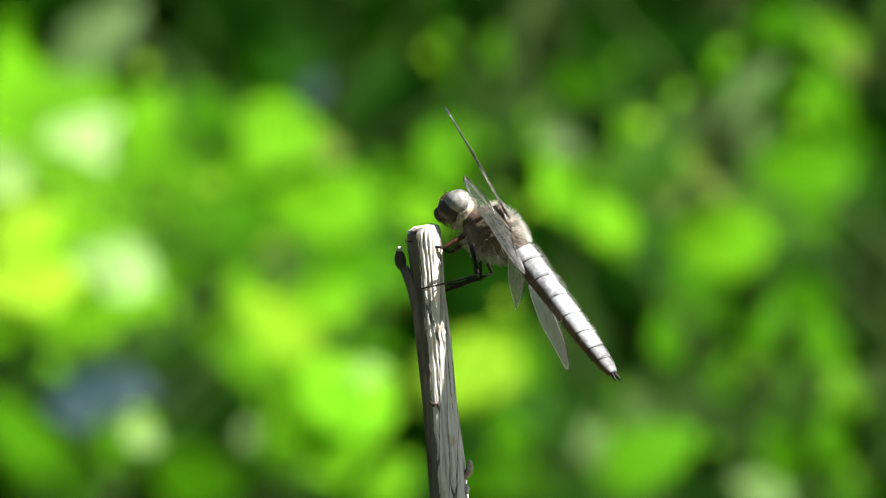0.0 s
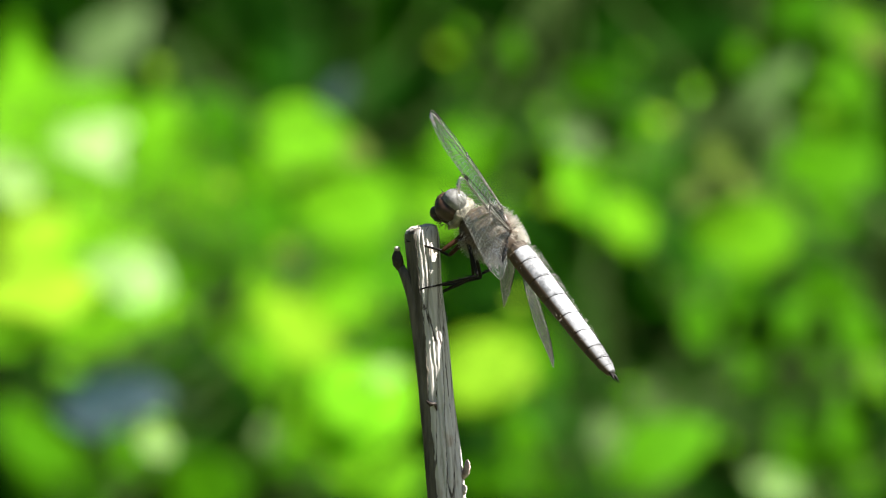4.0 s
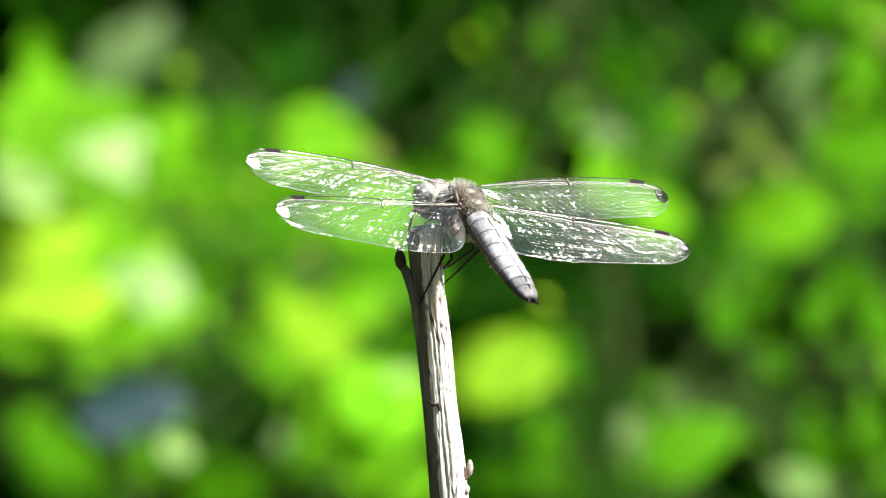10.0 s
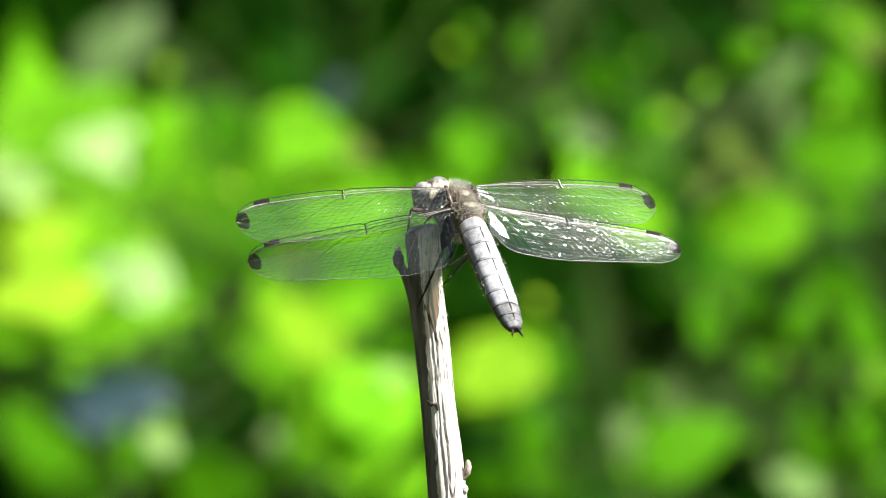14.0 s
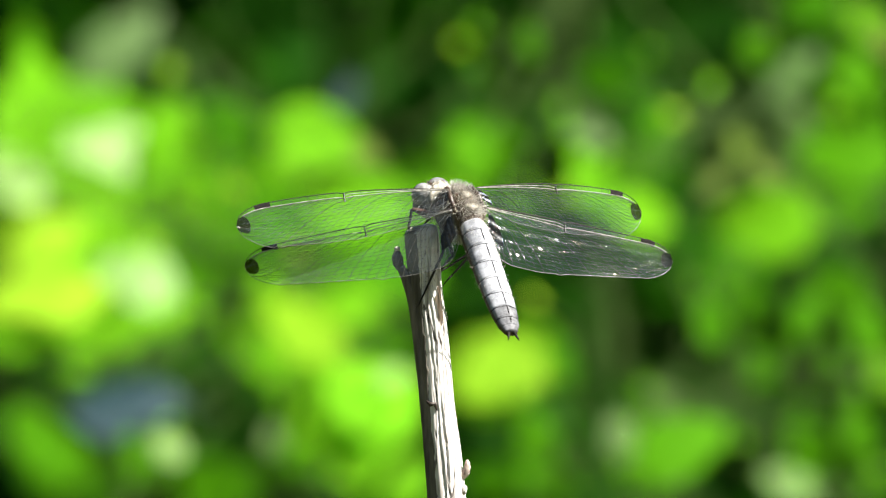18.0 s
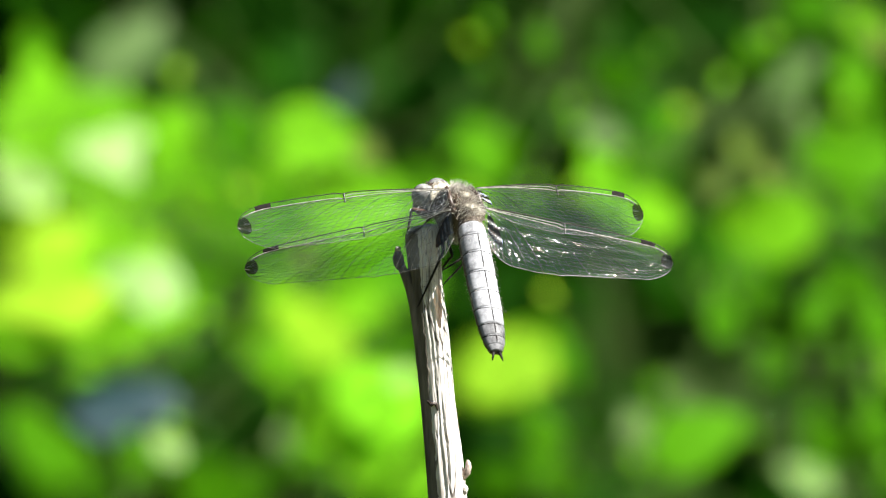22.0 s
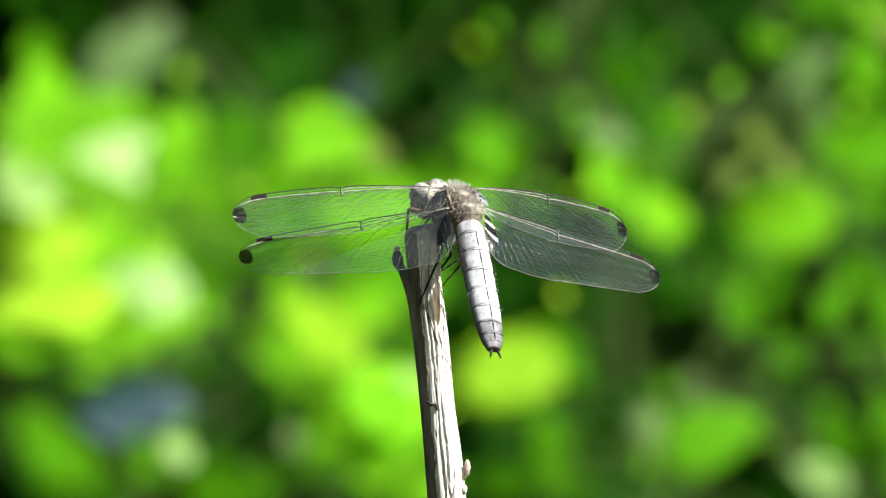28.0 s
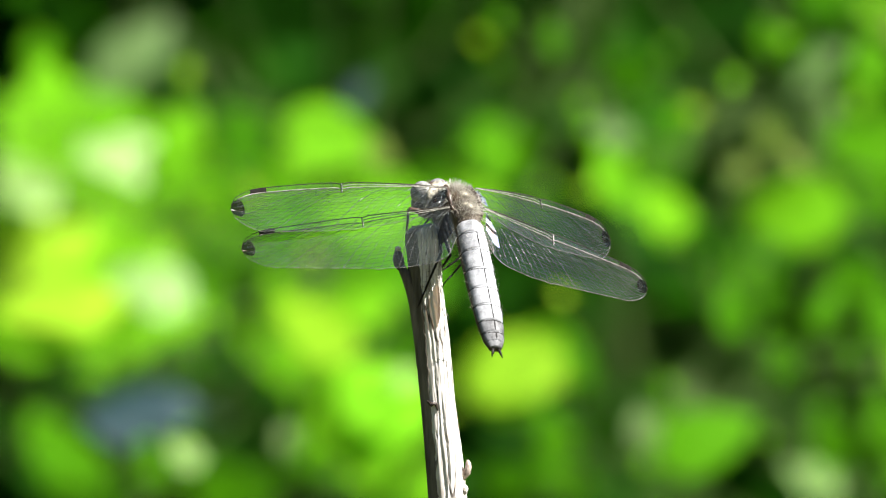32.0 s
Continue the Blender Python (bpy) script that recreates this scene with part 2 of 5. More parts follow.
def tube(bm, pts, radii, sides=8, ends=True, squash=1.0):
    """Swept round along pts; squash flattens it along z."""
    pts = [Vector(p) for p in pts]
    rings = []
    up = Vector((0.13, 0.31, 0.94))
    for i, p in enumerate(pts):
        d = (pts[min(i + 1, len(pts) - 1)] - pts[max(i - 1, 0)]).normalized()
        a = d.cross(up)
        if a.length < 0.05:
            a = d.cross(Vector((1, 0, 0)))
        a.normalize()
        b = a.cross(d)
        r = radii[i] if hasattr(radii, "__len__") else radii
        ring = []
        for k in range(sides):
            w = 2 * math.pi * k / sides
            ring.append(bm.verts.new(p + a * (math.cos(w) * r) + b * (math.sin(w) * r * squash)))
        rings.append(ring)
    for r0, r1 in zip(rings, rings[1:]):
        for k in range(sides):
            bm.faces.new((r0[k], r0[(k + 1) % sides], r1[(k + 1) % sides], r1[k]))
    if ends:
        bm.faces.new(rings[0][::-1])
        bm.faces.new(rings[-1])
    return rings


def blob(bm, centre, half, seg=20, rings=12, lump=0.0, freq=1.0):
    """A rounded body, uneven by lump."""
    made = bmesh.ops.create_uvsphere(bm, u_segments=seg, v_segments=rings, radius=1.0)["verts"]
    for v in made:
        k = 1 + lump * noise.noise(v.co * freq + Vector(centre) * 1000)
        v.co = Vector((v.co.x * half[0] * k, v.co.y * half[1] * k, v.co.z * half[2] * k)) + Vector(centre)
    return made


# ---------------------------------------------------------------- ground
def build_ground():
    bm = bmesh.new()
    edges = [-900, -200, -60, -20, -8, -4, -2, -1, 0, 1, 2, 4, 8, 20, 60, 200, 900]
    grid = [[bm.verts.new((x, y, 0.03 * noise.noise(Vector((x * 0.7, y * 0.7, 0))))) for x in edges] for y in edges]
    for j in range(len(edges) - 1):
        for i in range(len(edges) - 1):
            bm.faces.new((grid[j][i], grid[j][i + 1], grid[j + 1][i + 1], grid[j + 1][i]))
    return tagged(part("ground", bm, SOIL), "dark mossy soil under the shrubs", "ground", kind="structure")


build_ground()


# ---------------------------------------------------------------- leaves
def leaf_mesh(name, mat, wide=0.5, fold=0.12, curl=0.18, drip=1.0, seed=0):
    """A unit leaf: stalk at the origin, tip along +y, face along +z."""
    rnd = random.Random(seed)
    verts, faces = [], []
    n = 7
    rows = []
    for i in range(n + 1):
        u = i / n
        w = wide * 0.5 * (math.sin(math.pi * u ** 0.8) ** 0.75) * (1.12 - 0.3 * u) if 0 < i < n else 0.0
        z = -curl * u * u * 0.6
        jit = rnd.uniform(-0.02, 0.02)
        y = u * (1.0 + 0.04 * drip)
        if w == 0:
            rows.append([len(verts)])
            verts.append((0, y, z))
        else:
            rows.append([len(verts) + k for k in range(5)])
            for s in (-1, -0.5, 0, 0.5, 1):
                verts.append((s * w + (jit if abs(s) == 1 else 0), y + (jit if abs(s) == 1 else 0), z + fold * abs(s) * w * (1.6 - abs(s)) + 0.03 * math.sin(9 * u + 4 * s)))
    for r0, r1 in zip(rows, rows[1:]):
        if len(r0) == 1:
            for k in range(4):
                faces.append((r0[0], r1[k + 1], r1[k]))
        elif len(r1) == 1:
            for k in range(4):
                faces.append((r0[k], r0[k + 1], r1[0]))
        else:
            for k in range(4):
                faces.append((r0[k], r0[k + 1], r1[k + 1], r1[k]))
    # stalk
    b = len(verts)
    for y, r in ((-0.28, 0.012), (0.0, 0.016), (0.6, 0.006)):
        for a in (0, 2.1, 4.2):
            verts.append((math.cos(a) * r, y, math.sin(a) * r - 0.008 - (0.02 if y > 0.3 else 0)))
    for i in (0, 3):
        for k in range(3):
            faces.append((b + i + k, b + i + (k + 1) % 3, b + i + 3 + (k + 1) % 3, b + i + 3 + k))
    return raw_mesh(name, verts, faces, mat, True)


KINDS = {"l": LEAF_LIME, "s": LEAF_SHINY, "p": LEAF_PALE, "u": LEAF_BLUE, "g": LEAF, "y": LEAF_YELLOW, "w": LEAF_GLOSSY, "d": LEAF_SHADE, "b": LEAF_DRY}
LEAVES = {k: [leaf_mesh("leaf_blade", m, w, f, c, 1.0, s) for s, (w, f, c) in
              enumerate(((0.62, 0.14, 0.2), (0.75, 0.1, 0.3), (0.5, 0.2, 0.12)))] for k, m in KINDS.items()}


def leafy_branch(label, root, tip, leaves):
    """A twig from root to tip (metres) with its leaves: kind, x, y, z of the blade's middle, length, turn in the
    blade's plane, tilt of the face from level view up to the sky, yaw."""
    root, tip = Vector(root), Vector(tip)
    thing = tagged(new("leafy_branch"), label, "branch", "branches of the shrub")
    thing.location = root
    bm = bmesh.new()
    line = [root.lerp(tip, i / 10) + Vector((0, 0, 0.05 * math.sin(math.pi * i / 10))) - root for i in range(11)]
    tube(bm, line, [0.003 - 0.002 * i / 10 for i in range(11)], 7)
    for i, (kind, x, y, z, size, turn, tilt, yaw) in enumerate(leaves):
        m = pose(x, y, z, 0, 0, yaw) @ pose(0, 0, 0, 90 - tilt, 0, 0) @ pose(0, 0, 0, 0, 0, turn)
        m = m @ Matrix.Translation((0, -0.5 * size, 0))
        base = (m @ Vector((0, -0.25 * size, 0))) - root
        near = min(line, key=lambda q: (q - base).length)
        mid = near.lerp(base, 0.5) + Vector((0, 0, -0.01))
        side = bmesh.new()
        tube(side, [near, mid, base], [0.0006, 0.0005, 0.0004], 5)
        part("side_twig", side, STEM, thing)
        ob = new("leaf", LEAVES[kind][i % 3])
        ob.parent = thing
        ob.matrix_basis = Matrix.Translation(-root) @ m @ Matrix.Scale(size, 4)
    part("stem", bm, STEM, thing)
    return thing


branch_back_west = leafy_branch("sunlit leafy branch behind the first row", (-0.85, 2.9, 0.35), (-0.3, 2.6, 1.02), [
    ("y", -0.159, 2.60, 1.044, 0.056, 30, 30, 5),
    ("y", -0.146, 2.70, 1.025, 0.063, 70, 28, 4),
    ("y", -0.117, 2.60, 1.009, 0.051, 40, 20, 0),
    ("l", -0.161, 2.60, 0.994, 0.059, 85, 32, 6),
    ("y", -0.136, 2.50, 1.056, 0.039, -30, 18, 3),
    ("y", -0.104, 2.70, 1.038, 0.041, 20, 14, 0),
    ("y", -0.121, 2.60, 0.974, 0.040, 80, 16, 3),
    ("s", -0.114, 2.00, 1.034, 0.012, 70, 27, 27),
    ("s", -0.104, 2.00, 0.991, 0.009, 20, 27, 26),
    ("s", -0.089, 1.80, 0.938, 0.006, 10, 28, 27),
    ("s", -0.125, 2.00, 1.040, 0.006, 10, 25, 28),
])
branch_west = leafy_branch("leafy branch with pale sunlit leaves", (-0.75, 2.3, 0.4), (-0.3, 2.2, 1.05), [
    ("y", -0.135, 1.90, 1.056, 0.027, 10, 34, 4),
    ("g", -0.148, 2.20, 1.073, 0.018, 20, 20, -5),
    ("p", -0.119, 2.30, 1.073, 0.041, -45, 14, 0),
    ("w", -0.109, 1.90, 1.033, 0.033, 80, 28, 24),
    ("y", -0.114, 2.10, 1.038, 0.050, 60, 26, 6),
    ("y", -0.092, 1.90, 1.038, 0.029, -20, 26, -4),
    ("w", -0.146, 2.00, 1.025, 0.030, 30, 34, 10),
    ("y", -0.088, 2.20, 1.020, 0.024, 70, 12, 0),
    ("g", -0.084, 2.30, 1.006, 0.030, 95, 16, 5),
    ("d", -0.095, 2.40, 1.061, 0.027, 70, 6, 0),
    ("g", -0.072, 1.90, 1.042, 0.022, 30, 16, 3),
])
branch_low_west = leafy_branch("leafy branch with broad yellow-green leaves", (-0.8, 2.4, 0.2), (-0.25, 2.2, 0.9), [
    ("l", -0.142, 2.00, 1.008, 0.042, 75, 36, 5),
    ("y", -0.132, 2.20, 1.000, 0.046, 40, 34, 8),
    ("l", -0.125, 1.70, 0.985, 0.041, 95, 36, 4),
    ("y", -0.130, 2.30, 1.015, 0.037, 80, 30, 0),
    ("w", -0.101, 1.90, 0.991, 0.030, 60, 28, 22),
    ("y", -0.099, 2.00, 0.988, 0.039, 20, 28, 6),
    ("y", -0.120, 2.10, 0.973, 0.036, 85, 20, 3),
    ("y", -0.155, 2.20, 0.976, 0.039, 60, 30, 2),
    ("g", -0.092, 2.30, 0.994, 0.030, 30, 20, -3),
])
branch_foot_west = leafy_branch("low leafy branch with leaves coloured blue like reflected sky", (-0.7, 2.6, 0.1), (-0.25, 2.3, 0.8), [
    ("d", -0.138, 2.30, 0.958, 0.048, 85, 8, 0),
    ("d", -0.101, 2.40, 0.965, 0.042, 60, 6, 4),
    ("u", -0.098, 1.70, 0.954, 0.032, 82, 30, 0),
    ("u", -0.112, 1.80, 0.947, 0.023, 70, 18, 5),
    ("w", -0.085, 1.60, 0.941, 0.013, 40, 20, 16),
    ("g", -0.102, 1.90, 0.933, 0.022, 30, 16, 5),
    ("g", -0.139, 2.00, 0.938, 0.030, 30, 24, 3),
    ("g", -0.135, 2.10, 0.928, 0.025, 80, 16, 0),
    ("g", -0.139, 2.40, 0.912, 0.036, 90, 0, 0),
    ("d", -0.091, 2.40, 0.931, 0.033, 80, 10, 0),
    ("g", -0.085, 2.30, 0.914, 0.033, 60, 2, 0),
])
branch_middle = leafy_branch("leafy branch with bright green leaves", (-0.25, 2.6, 0.25), (-0.1, 2.2, 1.08), [
    ("y", -0.042, 1.80, 1.037, 0.035, -108, 23, 5),
    ("b", -0.025, 1.60, 1.030, 0.011, -120, 20, 4),
    ("y", -0.056, 2.20, 1.031, 0.028, -60, 16, -5),
    ("g", -0.071, 2.20, 1.024, 0.038, 50, 20, 0),
    ("y", -0.030, 1.90, 1.015, 0.037, 72, 25, 5),
    ("g", -0.045, 2.20, 1.009, 0.025, 80, 24, 3),
    ("g", -0.018, 2.00, 0.993, 0.034, 60, 34, 4),
    ("g", -0.038, 2.30, 0.994, 0.028, 85, 20, 0),
    ("g", -0.072, 2.40, 0.998, 0.031, 95, 12, 0),
    ("g", -0.008, 2.30, 1.022, 0.024, 30, 6, 4),
    ("g", -0.060, 2.00, 1.008, 0.020, 20, 16, 2),
    ("u", -0.037, 2.20, 1.055, 0.015, -30, 6, 6),
])
branch_bottom = leafy_branch("leafy branch with yellow-green and pale shining leaves", (-0.2, 2.6, 0.1), (-0.08, 2.1, 0.9), [
    ("l", -0.045, 1.80, 0.975, 0.033, 40, 30, 6),
    ("y", -0.057, 2.20, 0.968, 0.047, 70, 22, 4),
    ("y", -0.036, 2.10, 0.980, 0.035, 95, 26, 2),
    ("y", -0.059, 2.00, 0.983, 0.024, 20, 20, -4),
    ("y", -0.024, 1.80, 0.955, 0.036, -64, 32, 8),
    ("w", -0.016, 1.80, 0.960, 0.012, -62, 24, 22),
    ("y", -0.033, 1.80, 0.947, 0.036, -64, 24, 5),
    ("y", -0.027, 1.80, 0.934, 0.025, -45, 32, 8),
    ("w", -0.031, 1.80, 0.931, 0.010, -45, 24, 22),
    ("y", -0.021, 1.80, 0.943, 0.033, -56, 24, 4),
    ("p", -0.056, 1.90, 0.938, 0.010, 10, 12, 6),
    ("g", -0.019, 2.20, 0.968, 0.023, 60, 14, 0),
])
branch_foot = leafy_branch("low leafy branch with small leaves in half shade", (-0.1, 2.7, 0.05), (-0.02, 2.3, 0.82), [
    ("y", -0.011, 1.90, 0.923, 0.024, -30, 20, 3),
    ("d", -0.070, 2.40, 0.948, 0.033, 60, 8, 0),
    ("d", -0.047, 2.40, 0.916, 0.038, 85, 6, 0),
    ("g", -0.064, 1.90, 0.924, 0.014, 10, 14, 0),
    ("g", -0.047, 2.10, 0.930, 0.023, -60, 18, 3),
    ("g", -0.025, 2.20, 0.914, 0.019, 80, 8, 0),
])
branch_low = leafy_branch("leafy branch with broad sunlit leaf", (0.1, 2.6, 0.15), (0.08, 2.0, 0.92), [
    ("l", 0.019, 2.00, 0.960, 0.044, -78, 26, 4),
    ("y", 0.013, 2.00, 0.954, 0.031, 60, 19, 6),
    ("g", 0.037, 1.90, 0.963, 0.020, 20, 15, 4),
    ("y", 0.029, 2.10, 0.969, 0.021, 80, 13, 0),
    ("g", 0.029, 1.80, 0.938, 0.019, 15, 0, 2),
    ("g", 0.034, 2.00, 0.922, 0.025, 70, 4, 0),
    ("g", 0.015, 2.20, 0.918, 0.021, 80, 2, 0),
    ("d", 0.018, 2.40, 0.931, 0.029, 30, 8, 0),
    ("d", 0.057, 2.30, 0.947, 0.020, 60, 6, 3),
    ("d", 0.046, 2.50, 0.981, 0.027, 70, 4, 0),
])
branch_heart = leafy_branch("leafy branch with fresh green leaves", (0.35, 2.6, 0.4), (0.04, 2.2, 1.06), [
    ("g", 0.009, 1.90, 1.030, 0.026, 20, 21, 4),
    ("y", 0.002, 1.80, 1.014, 0.019, 40, 25, 5),
    ("y", 0.045, 1.70, 1.020, 0.027, 20, 28, 5),
    ("p", 0.046, 1.80, 1.036, 0.015, 60, 16, 12),
    ("y", 0.061, 1.70, 1.010, 0.021, 30, 22, 4),
    ("g", 0.068, 1.80, 1.039, 0.015, 10, 11, 3),
    ("g", 0.026, 1.70, 1.063, 0.013, 10, -3, 0),
    ("g", 0.050, 1.80, 1.054, 0.018, 70, -3, 0),
    ("g", 0.011, 2.10, 1.061, 0.014, 40, -9, 0),
    ("d", 0.035, 2.40, 1.050, 0.036, 85, 6, 0),
    ("g", 0.067, 2.20, 1.028, 0.025, 80, 12, 2),
    ("d", 0.031, 2.40, 1.013, 0.033, 40, 10, 0),
])
branch_east = leafy_branch("leafy branch with mixed green and browning leaves", (0.75, 2.4, 0.3), (0.12, 2.1, 1.05), [
    ("p", 0.114, 1.90, 1.043, 0.008, 20, 12, 10),
    ("b", 0.092, 1.80, 1.032, 0.011, 10, 20, 6),
    ("b", 0.097, 1.70, 1.023, 0.011, 30, 28, 8),
    ("b", 0.087, 2.00, 1.022, 0.013, 80, 22, 4),
    ("y", 0.104, 1.90, 1.008, 0.035, 82, 17, 5),
    ("g", 0.101, 2.10, 1.000, 0.023, 60, 23, 4),
    ("g", 0.134, 2.00, 1.030, 0.037, 86, 27, 4),
    ("g", 0.129, 2.20, 1.038, 0.023, 40, 17, 0),
    ("g", 0.136, 2.10, 1.014, 0.024, 75, 15, 2),
    ("g", 0.119, 2.20, 1.018, 0.020, 60, 15, 0),
])
branch_high = leafy_branch("high leafy branch in half shade", (0.9, 2.6, 0.9), (0.12, 2.2, 1.2), [
    ("g", 0.094, 1.70, 1.061, 0.013, 10, -3, 0),
    ("g", 0.131, 1.80, 1.054, 0.021, 10, 12, 4),
    ("y", 0.140, 2.00, 1.077, 0.022, 60, 11, 5),
    ("b", 0.135, 1.70, 1.064, 0.011, 10, 12, 0),
    ("g", 0.124, 2.10, 1.084, 0.023, 88, 16, 4),
    ("g", 0.141, 2.20, 1.070, 0.016, 40, 5, 0),
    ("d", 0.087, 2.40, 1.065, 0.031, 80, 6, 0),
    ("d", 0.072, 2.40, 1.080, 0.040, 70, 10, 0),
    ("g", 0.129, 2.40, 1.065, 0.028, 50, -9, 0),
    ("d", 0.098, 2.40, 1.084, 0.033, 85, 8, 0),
    ("g", 0.155, 2.30, 1.045, 0.018, 30, 8, 0),
])
branch_side = leafy_branch("leafy branch with round half-shaded leaves", (0.85, 2.4, 0.2), (0.22, 2.2, 0.98), [
    ("g", 0.080, 1.60, 0.978, 0.018, 12, 10, 3),
    ("g", 0.101, 1.80, 0.963, 0.014, 40, -2, 0),
    ("g", 0.118, 1.90, 0.978, 0.020, -30, 10, 6),
    ("g", 0.123, 1.80, 0.964, 0.011, 10, -2, 0),
    ("g", 0.131, 1.70, 0.976, 0.019, 20, 10, 4),
    ("y", 0.144, 1.90, 0.960, 0.020, 30, 11, 5),
    ("g", 0.139, 2.20, 0.988, 0.025, 70, 8, 0),
    ("g", 0.106, 2.30, 0.988, 0.024, 30, 8, 0),
    ("d", 0.083, 2.50, 0.994, 0.025, 60, 2, 0),
])
branch_low_east = leafy_branch("low leafy branch with one long sunlit leaf", (0.8, 2.4, 0.15), (0.25, 2.2, 0.85), [
    ("g", 0.074, 1.70, 0.939, 0.035, -62, 19, 4),
    ("p", 0.058, 1.90, 0.939, 0.014, 10, 4, 8),
    ("p", 0.077, 2.00, 0.948, 0.019, 40, 2, 0),
    ("w", 0.114, 1.90, 0.923, 0.020, 60, 22, 18),
    ("g", 0.123, 2.00, 0.934, 0.022, 30, -2, 0),
    ("g", 0.133, 1.80, 0.942, 0.021, 15, 12, 4),
    ("g", 0.149, 2.10, 0.919, 0.019, 60, 6, 0),
    ("d", 0.114, 2.40, 0.942, 0.031, 40, 8, 0),
    ("g", 0.070, 2.10, 0.916, 0.017, 80, 4, 0),
])
branch_glints = leafy_branch("thin branch with small shining leaves", (0.7, 2.2, 0.2), (0.05, 2.0, 1.1), [
    ("s", 0.117, 2.00, 1.045, 0.005, 20, 26, 26),
    ("s", 0.049, 2.00, 1.038, 0.006, -10, 25, 28),
    ("s", 0.101, 1.90, 1.024, 0.004, 15, 24, 24),
    ("s", 0.058, 1.90, 0.939, 0.005, 10, 24, 24),
    ("s", 0.114, 1.90, 0.924, 0.007, 20, 27, 26),
    ("s", 0.077, 2.00, 0.948, 0.004, 10, 22, 22),
    ("s", 0.087, 2.00, 1.025, 0.004, 0, 22, 22),
    ("s", 0.121, 2.00, 0.978, 0.004, 10, 21, 22),
    ("s", -0.055, 1.80, 0.940, 0.005, 10, 26, 26),
    ("s", -0.028, 1.90, 1.032, 0.005, 10, 24, 25),
])


def glint_leaf(yaw):
    """A narrow leaf of the east branch that flutters: its place and turn on the branch."""
    m = pose(0.115, 2.0, 1.058, 0, 0, yaw) @ pose(0, 0, 0, 61, 0, 0) @ pose(0, 0, 0, 0, 0, -36) @ Matrix.Translation((0, -0.015, 0))
    return Matrix.Translation(-branch_east.location) @ m


flutter = new("leaf", leaf_mesh("leaf_blade", LEAF_PALE, 0.34, 0.05, 0.05, 1.0, 9))
flutter.parent = branch_east
flutter.matrix_basis = glint_leaf(-8) @ Matrix.Scale(0.03, 4)


def fleck_branch(seed, root, tip, low, high, count):
    """A thin twig whose small leaves catch flecks of sun, strewn between two corners."""
    rnd = random.Random(seed)
    leaves = []
    for i in range(count):
        x, y, z = (rnd.uniform(a, b) for a, b in zip(low, high))
        if 0.045 < x < 0.09 and 0.95 < z < 0.993:
            continue  # an open gap in the thicket
        leaves.append((rnd.choice("yygl"), x, y, z, rnd.uniform(0.0045, 0.0085), rnd.uniform(0, 360), rnd.uniform(26, 42), rnd.uniform(0, 24)))
    return leafy_branch("thin twig with small sun-flecked leaves", root, tip, leaves)


fleck_row = [fleck_branch(71, (0.6, 2.6, 0.3), (0.1, 2.2, 0.95), (0.02, 1.6, 0.925), (0.15, 2.4, 0.99), 24),
             fleck_branch(72, (0.7, 2.7, 0.5), (0.1, 2.2, 1.05), (0.0, 1.6, 1.0), (0.15, 2.4, 1.075), 22),
             fleck_branch(73, (-0.3, 2.8, 0.3), (-0.05, 2.3, 1.0), (-0.14, 1.7, 0.925), (0.0, 2.4, 1.06), 20)]


def back_branch(x, seed, foot):
    """A twig of the back row, its leaves strewn round it."""
    rnd = random.Random(seed)
    leaves = []
    for i in range(13):
        z = 1.0 + rnd.uniform(-0.12, 0.125)
        y = rnd.uniform(2.3, 3.1)
        px = x + rnd.uniform(-0.055, 0.055)
        # "d" leaves bring their shade along in the colour
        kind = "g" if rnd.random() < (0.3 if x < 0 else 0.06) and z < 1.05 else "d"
        size, turn, tilt, yaw = rnd.uniform(0.02, 0.04), rnd.uniform(0, 360), rnd.choice((rnd.uniform(-14, 8), rnd.uniform(2, 20))), rnd.uniform(-20, 20)
        # open gaps in the thicket
        if any(abs(px - gx) < 0.036 and abs(z - gz) < 0.045 for gx, gz in ((0.073, 0.98), (-0.032, 1.075), (-0.097, 0.962), (0.03, 0.992))):
            continue
        leaves.append((kind, px, y, z, size, turn, tilt, yaw))
    return leafy_branch("leafy branch deep in the thicket", foot, (x, 2.7, 1.13), leaves)


back_row = [back_branch(x, 40 + i, (x * 1.6 + 0.03 * (-1) ** i, 3.0, 0.3)) for i, x in enumerate((-0.12, -0.03, 0.05, 0.13, 0.19))]


# ---------------------------------------------------------------- shrubs behind, shade in their leaf colour, and an unseen tree added to shade them
def scatter(name, count, place, size, mat, parent, seed, up=0.5):
    """Many small leaves, joined."""
    rs = np.random.RandomState(seed)
    base = np.array([(0, 0, 0), (0.28, 0.35, 0.05), (0.2, 0.75, 0.0), (0, 1.05, -0.1), (-0.2, 0.75, 0.0), (-0.28, 0.35, 0.05), (0, 0.5, -0.04)])
    tri = ((0, 1, 6), (1, 2, 6), (2, 3, 6), (3, 4, 6), (4, 5, 6), (5, 0, 6))
    pos = place(rs, count)
    verts, faces = np.zeros((count * 7, 3)), []
    for i in range(count):
        yaw, tilt, roll = rs.uniform(0, 2 * math.pi), rs.normal(up - 1.0, 0.6), rs.normal(0, 0.5)
        r = np.array(Euler((tilt, roll, yaw)).to_matrix())
        verts[i * 7:i * 7 + 7] = (base * size * rs.uniform(0.6, 1.3)) @ r.T + pos[i]
        faces += [tuple(i * 7 + k for k in f) for f in tri]
    ob = new(name, raw_mesh(name, verts.tolist(), faces, mat, True))
    ob.parent = parent
    ob["kind"] = "stuff"
    return ob


